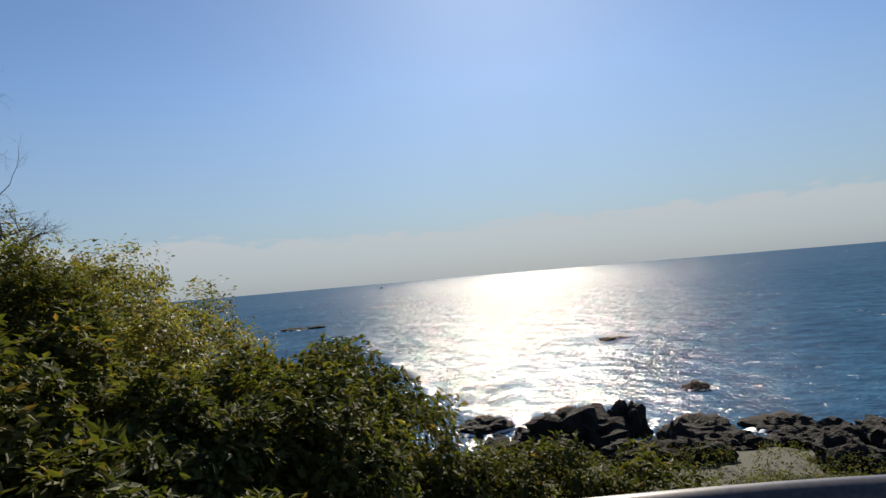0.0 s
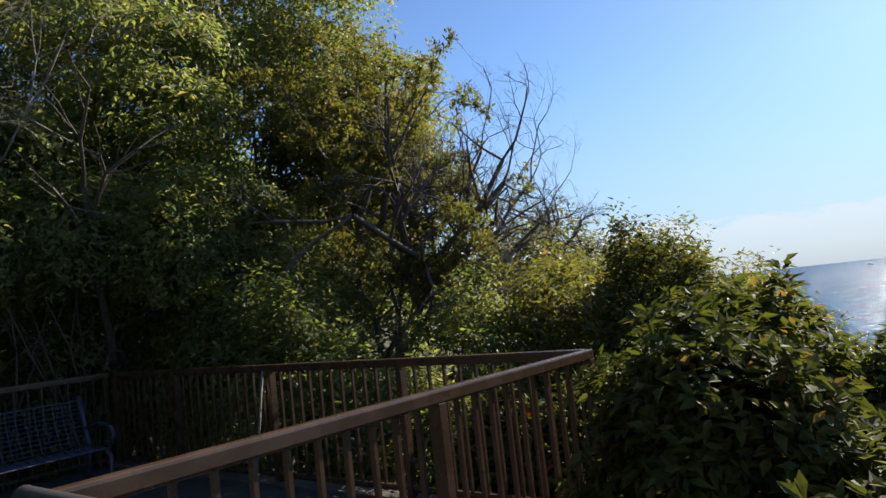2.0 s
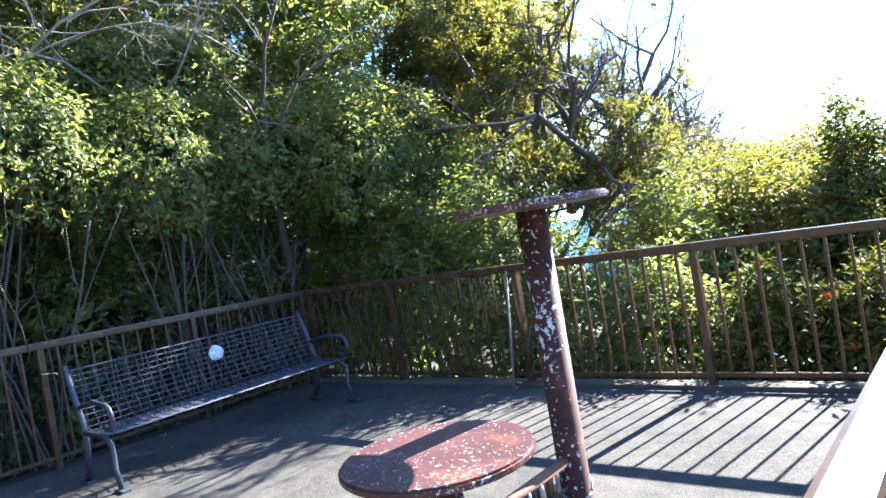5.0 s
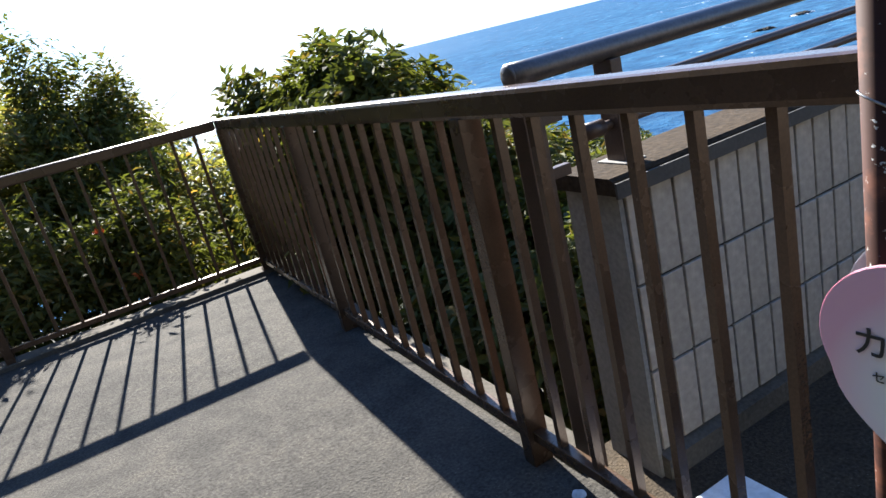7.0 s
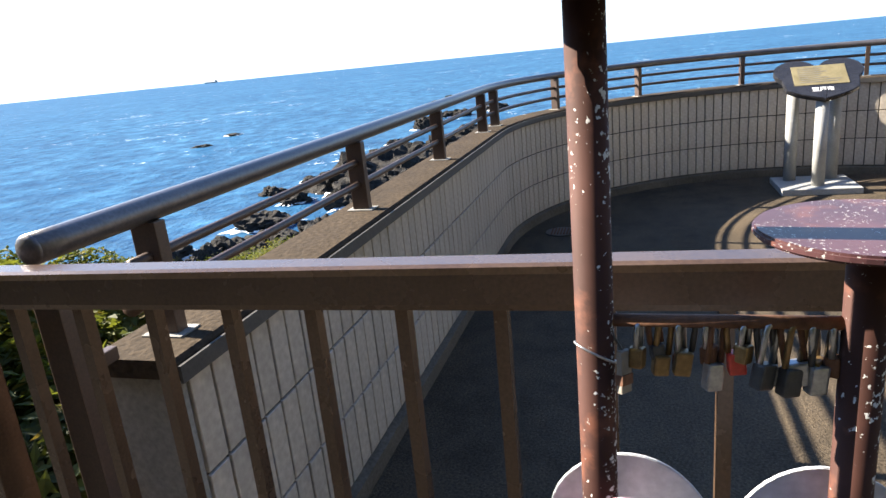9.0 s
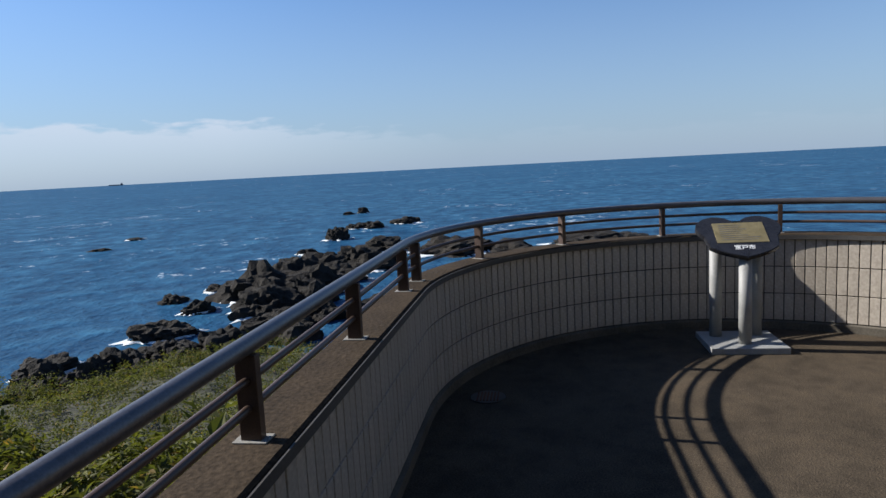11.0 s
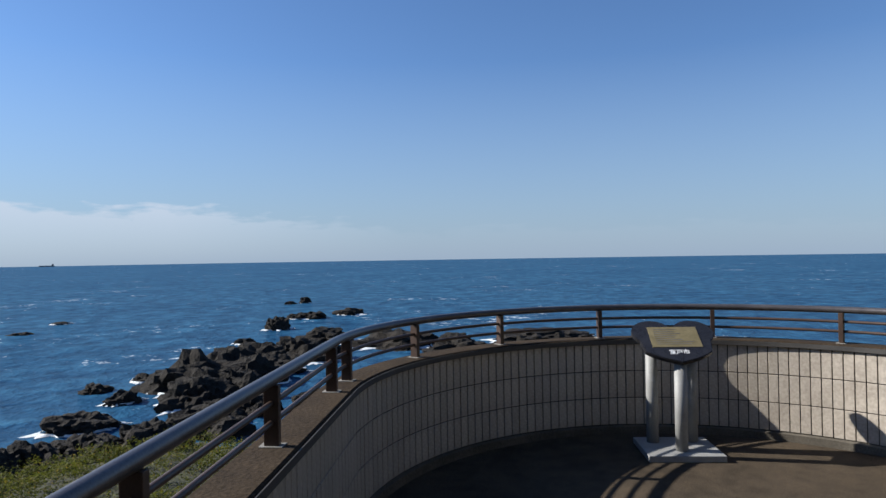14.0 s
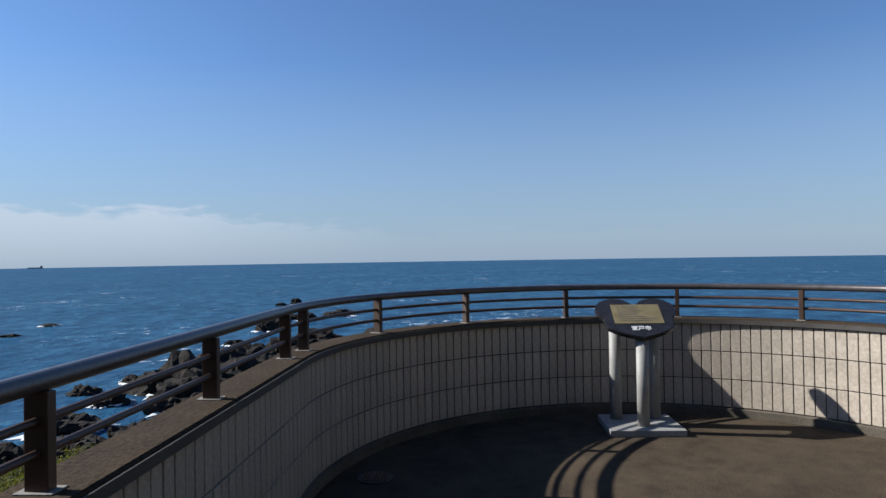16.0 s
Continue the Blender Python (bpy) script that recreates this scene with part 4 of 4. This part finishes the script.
def limb_arrays(start, way, length, radius, depth, g, rise=0.15, spread=0.6, bend=0.28, ratio=(0.35, 0.62), single=0.75, taper=(0.5, 0.7)):
    """Tapered segments of a branching limb: rows of start, end and the two radii."""
    segs, todo = [], [(np.array(start, float), unit(np.array(way, float)), length, radius, depth)]
    while todo:
        p, d, ln, r, k = todo.pop()
        n = 4 if k > 0 else 3
        for i in range(n):
            d = unit(d + g.normal(size=3) * bend + np.array([0, 0, rise]) * 0.35)
            q = p + d * ln / n
            r2 = r * (0.86 if k > 0 else 0.72)
            segs.append((*p, *q, r, r2))
            p, r = q, r2
            if k > 0 and i >= 1:
                for _ in range(1 if g.random() < single else 2):
                    e = unit(d + g.normal(size=3) * spread + np.array([0, 0, rise]))
                    todo.append((p, e, ln * g.uniform(*ratio), r * g.uniform(*taper), k - 1))
    return np.array(segs)


def limbs(name, segs, mat, parent=None, sides=5):
    p, q, r1, r2 = segs[:, :3], segs[:, 3:6], segs[:, 6], segs[:, 7]
    d = unit(q - p)
    ref = np.where(np.abs(d[:, 2:3]) > 0.9, [[1.0, 0, 0]], [[0, 0, 1.0]])
    s = unit(np.cross(d, ref))
    u = np.cross(s, d)
    a = 2 * np.pi * np.arange(sides) / sides
    ring = s[:, None] * np.cos(a)[None, :, None] + u[:, None] * np.sin(a)[None, :, None]
    verts = np.concatenate([p[:, None] + ring * r1[:, None, None], q[:, None] + ring * r2[:, None, None]], 1).reshape(-1, 3)
    k = np.arange(len(segs))[:, None] * 2 * sides
    i = np.arange(sides)
    j = (i + 1) % sides
    faces = (k[:, :, None] + np.stack([i, j, j + sides, i + sides], 1)[None]).reshape(-1, 4)
    return mesh_from_arrays(name, verts, faces, mat, parent, True)


def twig_leaves(name, segs, per, length, mat, seed, parent, thin, share=1.0):
    """Leaves along the thin ends of a branching limb."""
    g = np.random.default_rng(seed)
    ends = segs[(segs[:, 7] < thin) & (g.random(len(segs)) < share)]
    n = len(ends) * per
    p, q = np.repeat(ends[:, :3], per, 0), np.repeat(ends[:, 3:6], per, 0)
    base = p + (q - p) * g.random((n, 1)) + g.normal(size=(n, 3)) * length * 0.35
    axis = unit(unit(q - p) * 0.6 + g.normal(size=(n, 3)) * 0.6 + np.array([0, 0, 0.15]))
    face = unit(g.normal(size=(n, 3)) * 0.6 + np.array([0, 0, 1.0]))
    ln = length * g.uniform(0.6, 1.2, n)
    v, f = leaf_arrays(base, axis, face, ln, ln * 0.45, g.uniform(0.05, 0.3, n))
    return mesh_from_arrays(name, v, f, mat, parent)


def tree(x, y, blobs, clusters, length, mat, seed, label, trunk=0.11, stems=3, per=5):
    """A tree: tapered stems that branch into the crown, and a leafy crown."""
    g = np.random.default_rng(seed)
    z = ground_z(x, y) - 0.1
    e = tagged(empty("tree", (0, 0, 0)), label, "tree")
    rows = []
    for i in range(stems):
        goal = np.array(blobs[i % len(blobs)][:3], float)
        start = np.array([x + g.normal() * 0.15, y + g.normal() * 0.15, z])
        way = goal - start
        rows.append(limb_arrays(start, way, np.linalg.norm(way) * 0.85, trunk * g.uniform(0.6, 0.9), 2, g, 0.05, 0.5, 0.12))
    for row in rows:
        limbs("trunk", row, M["bark"], e)
    small = []
    for bx, by, bz, ra, rb, rc in blobs:
        for _ in range(9):
            d = unit(g.normal(size=3))
            k = g.uniform(0.42, 0.7)
            small.append((bx + d[0] * ra * 0.72, by + d[1] * rb * 0.72, bz + d[2] * rc * 0.8, ra * k, rb * k, rc * k * 0.8))
    blobs = small
    if clusters:
        crown("crown", blobs, clusters, per, length, mat, seed + 500, e)
    return e


def shrub(name, blobs, clusters, per, length, mat, seed, label, stems=5, **kw):
    g = np.random.default_rng(seed + 9)
    e = tagged(empty(name, (0, 0, 0)), label, "shrub", "shrubs round the terrace")
    rows = []
    for b in blobs:
        z = min(ground_z(b[0], b[1]), b[2] - b[5] * 0.6) - 0.1
        for i in range(stems):
            s = np.array([b[0] + g.normal() * 0.12, b[1] + g.normal() * 0.12, z])
            goal = np.array(b[:3]) + unit(g.normal(size=3) + np.array([0, 0, 0.7])) * np.array(b[3:]) * 0.45
            row = limb_arrays(s, goal - s, np.linalg.norm(goal - s) * 0.8, 0.018, 1, g, 0.0, 0.5, 0.1)
            rows.append(row[np.maximum(row[:, 2], row[:, 5]) < b[2] + b[5] * 0.85])
    for row in rows:
        limbs("stem", row, M["bark"], e, 4)
    crown("leaves", blobs, clusters, per, length, mat, seed, e, **kw)
    return e


# broad-leaved shrubs between the balcony and the sea
BROAD = "broad-leaved green shrub with yellowish tips beyond the rail"
NEAR = [
    [(-2.1, 3.1, -0.75, 0.85, 0.85, 1.0)],
    [(-1.65, 4.35, -0.6, 0.95, 0.95, 1.1), (-2.35, 4.7, 0.12, 0.68, 0.75, 1.15)],
    [(-2.45, 5.75, 0.0, 0.7, 0.75, 1.2), (-1.6, 5.85, -0.3, 0.8, 0.85, 1.12)],
    [(-1.6, 7.6, -0.35, 0.9, 0.9, 1.15)],
    [(-0.6, 4.6, -0.95, 0.95, 0.9, 1.05), (0.1, 3.7, -1.35, 0.9, 0.8, 1.0)],
    [(-0.75, 6.6, -0.45, 1.0, 1.0, 1.08), (-0.7, 8.4, -0.6, 1.2, 1.2, 1.2)],
    [(0.5, 5.4, -1.45, 1.0, 0.95, 1.1), (0.3, 7.6, -1.5, 1.1, 1.1, 1.2)],
    [(1.4, 6.2, -1.95, 1.0, 1.0, 1.2), (1.3, 8.0, -1.8, 1.2, 1.1, 1.25)],
    [(2.4, 7.4, -2.05, 1.2, 1.1, 1.3), (1.3, 4.4, -1.8, 0.95, 0.9, 1.1)],
    [(3.4, 5.9, -2.8, 1.1, 1.1, 1.2), (2.5, 4.3, -2.5, 1.0, 0.9, 1.1), (4.4, 5.0, -3.3, 1.1, 1.1, 1.2)],
]
for i, blobs in enumerate(NEAR):
    shrub("shrub", blobs, 1750 * len(blobs), 7, 0.105, M["leaf_big"], 20 + i, BROAD, 4, spread=0.16, shell=0.76, gaps=0.5, aspect=0.44)
# smaller-leaved shrubs behind the terrace fence and along the ridge
SMALL = "dense evergreen shrub with small glossy leaves behind the fence"
HEDGE = [
    [(-3.8, 6.2, -0.5, 0.6, 0.6, 1.1), (-4.6, 6.2, -0.45, 0.7, 0.6, 1.15)],
    [(-4.15, 8.6, 0.6, 0.55, 0.6, 1.4), (-3.6, 8.6, 0.35, 0.45, 0.6, 1.3)],
    [(-5.5, 6.2, -0.35, 0.8, 0.65, 1.15), (-6.5, 6.2, -0.1, 0.8, 0.65, 1.2), (-5.9, 7.6, 0.2, 0.9, 0.8, 1.5)],
    [(-7.4, 6.0, 0.2, 0.9, 0.6, 1.6), (-8.4, 6.0, 0.3, 0.9, 0.6, 1.7)],
    [(-9.3, 5.9, 2.5, 0.9, 0.8, 0.8), (-9.9, 4.9, 2.7, 0.8, 0.9, 0.8)],
    [(-10.0, 3.7, 2.6, 0.85, 0.9, 0.8), (-10.0, 2.3, 2.8, 0.85, 0.95, 0.85)],
    [(-10.0, 0.9, 2.7, 0.85, 0.95, 0.8), (-10.0, -0.6, 2.8, 0.85, 0.95, 0.85)],
    [(-10.0, -2.2, 2.7, 0.85, 1.0, 0.85), (-10.1, -3.8, 2.8, 0.85, 1.0, 0.85)],
    [(-10.8, 4.3, 3.7, 0.8, 1.2, 0.8), (-10.9, 2.0, 3.8, 0.8, 1.3, 0.9)],
    [(-11.0, -0.4, 3.8, 0.8, 1.3, 0.9), (-11.0, -2.8, 3.8, 0.8, 1.4, 0.9)],
    [(-9.6, 6.9, 1.4, 1.1, 0.8, 1.5), (-8.2, 7.1, 1.0, 1.0, 0.8, 1.5)],
]
for i, blobs in enumerate(HEDGE):
    bush = shrub("shrub", blobs, 1600 * len(blobs), 5, 0.092, M["leaf_big" if i < 2 else "leaf_mid"], 60 + i, SMALL, 6, spread=0.5, shell=0.6, gaps=0.3, low=-0.8)
    if i == 0:
        for bx, by, bz in ((-4.13, 5.75, 0.49), (-3.99, 5.75, 0.11)):
            gb = np.random.default_rng(int(bz * 100))
            axis = unit(gb.normal(size=(14, 3)) + np.array([0, -0.5, 0.2]))
            v, f = leaf_arrays(np.array([[bx, by, bz]]) + axis * 0.006, axis, unit(gb.normal(size=(14, 3))), np.full(14, 0.04), np.full(14, 0.026), np.full(14, 0.2))
            mesh_from_arrays("blossom", v, f, M["orange_petal"], bush)
UNDER = [
    [(-10.5, 5.0, 0.6, 0.5, 0.9, 1.5), (-9.6, 6.1, 0.5, 0.9, 0.5, 1.5)],
    [(-10.6, 3.2, 0.6, 0.5, 0.9, 1.5), (-10.6, 1.4, 0.6, 0.5, 0.9, 1.5)],
    [(-10.6, -0.4, 0.6, 0.5, 0.9, 1.5), (-10.6, -2.4, 0.6, 0.5, 1.1, 1.5)],
]
for i, blobs in enumerate(UNDER):
    shrub("shrub", blobs, 650 * len(blobs), 4, 0.10, M["leaf_mid"], 80 + i, "sparse shaded evergreen growth with bare stems behind the fence", 9, spread=0.5, shell=0.6, gaps=0.2, low=-0.8)
RIDGE = [
    [(-5.0, 8.7, 0.1, 1.0, 1.0, 1.6), (-3.0, 7.9, -0.8, 0.8, 0.9, 1.2)],
    [(-2.6, 8.9, -0.9, 1.3, 1.2, 1.4), (-3.9, 10.3, -0.3, 1.5, 1.3, 1.7)],
    [(-5.9, 9.6, 0.2, 1.5, 1.3, 1.7), (-5.3, 12.2, 0.2, 1.7, 1.5, 1.9)],
    [(-7.3, 11.8, 0.5, 1.6, 1.4, 2.0), (-6.6, 14.4, 0.5, 1.8, 1.6, 2.1)],
    [(-8.8, 14.5, 1.0, 1.9, 1.6, 2.2), (-4.4, 14.2, -0.4, 1.6, 1.5, 1.8)],
]
for i, blobs in enumerate(RIDGE):
    shrub("shrub", blobs, 1800 * len(blobs), 5, 0.115, M["leaf_yellow"], 90 + i, "yellow-green shrub on the ridge above the sea", 3, spread=0.45, shell=0.66, gaps=0.3)

# trees behind the fences
EVER = "tall evergreen tree with dense small leaves on the slope"
# plan place, lowest and highest mass of the crown, spread, leaf
TREES = [
    (-9.4, 7.3, 1.9, 3.5, 1.1, "leaf_mid"), (-10.4, 9.6, 3.0, 5.6, 1.4, "leaf_yellow"), (-10.9, 5.9, 2.4, 5.4, 1.3, "leaf_mid"),
    (-11.2, 3.6, 2.3, 5.8, 1.4, "leaf_mid"), (-11.2, 1.2, 2.3, 5.8, 1.4, "leaf_mid"), (-11.2, -1.2, 2.4, 5.8, 1.4, "leaf_mid"), (-11.3, -3.8, 2.4, 5.8, 1.5, "leaf_mid"),
    (-13.0, 7.4, 5.0, 8.6, 1.7, "leaf_yellow"), (-13.3, 4.2, 5.0, 8.6, 1.7, "leaf_mid"), (-13.4, 0.8, 5.0, 8.6, 1.7, "leaf_yellow"), (-13.4, -2.6, 5.0, 8.6, 1.7, "leaf_mid"),
    (-10.4, 11.4, 3.0, 4.8, 1.3, "leaf_yellow"), (-11.8, 11.6, 4.4, 7.6, 1.7, "leaf_mid"),
    (-12.2, 9.4, 4.6, 8.0, 1.6, "leaf_mid"), (-14.6, 5.8, 6.4, 9.6, 1.8, "leaf_mid"), (-14.8, 2.4, 6.4, 9.6, 1.8, "leaf_yellow"), (-14.8, -1.0, 6.4, 9.6, 1.8, "leaf_mid"),
]
for i, (x, y, lo, hi, r, mat) in enumerate(TREES):
    gt = np.random.default_rng(400 + i)
    k = 4 if hi - lo > 2.2 else 3
    blobs = [(x + gt.uniform(-0.7, 0.5), y + gt.uniform(-0.8, 0.8), lo + (hi - lo) * j / (k - 1), r * gt.uniform(0.85, 1.15), r * gt.uniform(0.9, 1.2), r * gt.uniform(0.65, 0.85)) for j in range(k)]
    tree(x, y, blobs, 1150 * k, 0.125, M[mat], 130 + i, EVER, 0.09, 3, per=5)


def bare_tree(x, y, z, ways, length, radius, seed, depth=4, mat="bark", leafy=()):
    e = tagged(empty("bare_tree", (0, 0, 0)), "wind-bent tree with bare grey twigs on the slope", "tree")
    for i, w in enumerate(ways):
        g = np.random.default_rng(seed + i)
        segs = limb_arrays((x, y, z), w, length * g.uniform(0.85, 1.1), radius, depth, g, 0.04, 0.62, 0.2, (0.5, 0.74), 0.62, (0.6, 0.8))
        limbs("branch", segs, M[mat], e, 4)
        if i in leafy:
            twig_leaves("leaves", segs, 4, 0.075, M["leaf_yellow"], seed + 50 + i, e, 0.012, min(1.0, 1700 / len(segs)))
    return e


TO_SEA = [(-6.3, 8.8, 4.3), (-6.85, 8.2, 3.8), (-6.4, 10.8, 3.7), (-6.9, 11.4, 2.7), (-6.8, 9.6, 4.0), (-7.3, 9.0, 4.6), (-6.7, 10.2, 3.0)]
UPWARD = [(-7.9, 8.6, 4.7), (-9.0, 8.8, 5.2), (-8.5, 7.9, 4.4)]


def bent_tree(start, goals, radius, seed, leafy):
    """A tree whose crooked limbs reach towards given places, the leafy ones set with small leaves."""
    e = tagged(empty("bare_tree", (0, 0, 0)), "wind-bent tree with crooked grey limbs leaning to the sea", "tree")
    for i, goal in enumerate(goals):
        g = np.random.default_rng(seed + i)
        way = np.array(goal) - np.array(start)
        segs = limb_arrays(start, way, np.linalg.norm(way) * 0.88, radius, 4, g, -0.03, 0.75, 0.19, (0.36, 0.56), 0.4, (0.45, 0.7))
        for c in (0, 3):  # the wind keeps the crown short on the sea side
            segs[:, c] = np.where(segs[:, c] > -6.4, -6.4 + (segs[:, c] + 6.4) * 0.3, segs[:, c])
        limbs("branch", segs, M["bark"], e, 5)
        if i in leafy:
            twig_leaves("leaves", segs, 5, 0.085, M["leaf_yellow"], seed + 50 + i, e, 0.014, min(1.0, 1500 / len(segs)))
    return e


bent_tree((-8.1, 9.3, 1.5), TO_SEA, 0.07, 301, ())
FINE = [(x + 0.1, y + 0.35, z - 0.15) for x, y, z in TO_SEA] + [(-6.6, 9.3, 4.4), (-7.4, 8.4, 4.2)]
bent_tree((-8.0, 9.6, 1.3), FINE, 0.045, 361, ())
bent_tree((-8.9, 8.7, 1.7), UPWARD, 0.08, 331, (0, 1, 2))
bare_tree(-7.9, 8.2, 0.7, [(-0.2, 0.1, 1), (0.5, 0.1, 0.8), (0.9, 0.3, 0.4)], 1.3, 0.05, 371, 5, "bark", (0, 1))
bare_tree(-7.7, 12.95, 2.1, [(0.1, 0, 1), (0.55, 0.5, 0.6), (0.5, 0.3, 0.9)], 1.0, 0.055, 323)
bare_tree(-10.3, 2.0, 3.0, [(0.2, -0.3, 1), (0.4, 0.4, 0.8), (0.1, 0.8, 0.7)], 2.2, 0.024, 334, 4, "dry_twig")
bare_tree(-10.4, 4.0, 3.4, [(0.5, 0.3, 0.8), (0.4, -0.5, 0.7)], 2.2, 0.024, 345, 4, "dry_twig")
bare_tree(-10.2, 0.6, 3.2, [(0.3, 0.4, 0.8), (0.2, -0.5, 0.8)], 2.2, 0.024, 356, 4, "dry_twig")

# undergrowth on the hillside behind the trees
g0 = np.random.default_rng(17)
hill = []
for _ in range(170):
    x, y = g0.uniform(-22, -11.0), g0.uniform(-8, 14)
    k = g0.uniform(0.8, 1.5)
    hill.append((x, y, ground_z(x, y) + 0.3 * k, k, k, k * 0.9))
tagged(crown("hill_scrub", hill, 15000, 4, 0.24, M["leaf_mid"], 72, None, 0.5, 0.7, 0.5, 0.0, 0.5), "dense green undergrowth on the hillside", "scrub", "", "stuff")

# rough growth down the slope to the shore
g0 = np.random.default_rng(7)
slope = []
for _ in range(600):
    a, q = radians(g0.uniform(-30, 100)), g0.uniform(4, 84)
    x, y = 2.0 + q * math.sin(a), 2.0 + q * math.cos(a)
    if x < 4.6 and y < 6.5:
        continue
    s = g0.uniform(0.7, 1.3) * (0.9 + q / 40)
    slope.append((x, y, ground_z(x, y) + 0.1 * s, s * 1.2, s * 1.2, s * 0.8))
for _ in range(190):
    a, q = radians(g0.uniform(42, 76)), g0.uniform(30, 92)
    x, y = 2.0 + q * math.sin(a), 2.0 + q * math.cos(a)
    s = g0.uniform(0.8, 1.4) * (0.8 + q / 45)
    slope.append((x, y, ground_z(x, y) + 0.1 * s, s * 1.3, s * 1.3, s * 0.7))
ob = crown("slope_scrub", slope, 34000, 4, 0.34, M["leaf_big"], 71, None, 0.5, 0.75, 0.5, 0.0, 0.5)
tagged(ob, "low olive-green scrub covering the slope to the shore", "scrub", "", "stuff")
near_slope = [(4.4, 3.0, -1.3, 0.9, 0.9, 0.8), (3.9, 4.6, -2.4, 1.2, 1.2, 0.9), (5.6, 2.2, -2.5, 1.3, 1.2, 0.9), (5.4, 4.0, -3.3, 1.3, 1.3, 1.0), (6.6, 5.5, -4.8, 1.6, 1.5, 1.1), (5.0, 6.6, -4.6, 1.5, 1.5, 1.1), (3.2, 6.6, -3.5, 1.4, 1.4, 1.0), (7.6, 3.4, -4.6, 1.6, 1.5, 1.1), (5.4, 0.4, -2.4, 1.2, 1.3, 0.9)]
for i, b in enumerate(near_slope):
    shrub("shrub", [(b[0], b[1], b[2] - 0.5, *b[3:])], 900, 6, 0.10, M["leaf_yellow"], 170 + i, "broad-leaved shrub on the slope below the parapet", 3, spread=0.3)

# ---- wall tiles, piece by piece ----
PITCH, ROW0, ROW_H = 0.0865, -0.012, 0.2615
bm = boxes(((-PITCH / 2 + 0.0045, -0.006, 0.0), (PITCH / 2 - 0.0045, 0.006, ROW_H - 0.009)), bevel=0.0)
bmesh.ops.bevel(bm, geom=[e for e in bm.edges if all(v.co.y > 0 for v in e.verts)], offset=0.002, segments=1, affect="EDGES")
tile_mesh = bpy.data.meshes.new("tile")
bm.to_mesh(tile_mesh)
far_bm = bmesh.new()
tile_mesh.materials.append(M["tile"])
rr = random.Random(11)
STRAIGHT = CX + 2.935
for k in range(130):
    s = 0.05 + k * PITCH
    # the inner face is a little shorter than the post line on the bend
    if s > STRAIGHT:
        s = STRAIGHT + (s - STRAIGHT) * R / (R + IN)
    (px, py), a = run_point(s)
    ca, sa = math.cos(radians(a)), math.sin(radians(a))
    for row in range(3):
        j = rr.uniform(-0.0012, 0.0012)
        m = pose(px + ca * (IN + 0.008 + j), py + sa * (IN + 0.008 + j), ROW0 + row * ROW_H, rr.uniform(-0.25, 0.25), 0, a + 90 + rr.uniform(-0.4, 0.4))
        if k < 100:
            ob = new("tile", tile_mesh)
            ob.parent = parapet
            ob.matrix_basis = m
        else:
            tmp = bm.copy()
            bmesh.ops.transform(tmp, matrix=m, verts=tmp.verts[:])
            me = bpy.data.meshes.new("tmp")
            tmp.to_mesh(me)
            tmp.free()
            far_bm.from_mesh(me)
            bpy.data.meshes.remove(me)
bm.free()
tagged(part("tile_rest", far_bm, M["tile"], parapet), kind="stuff")
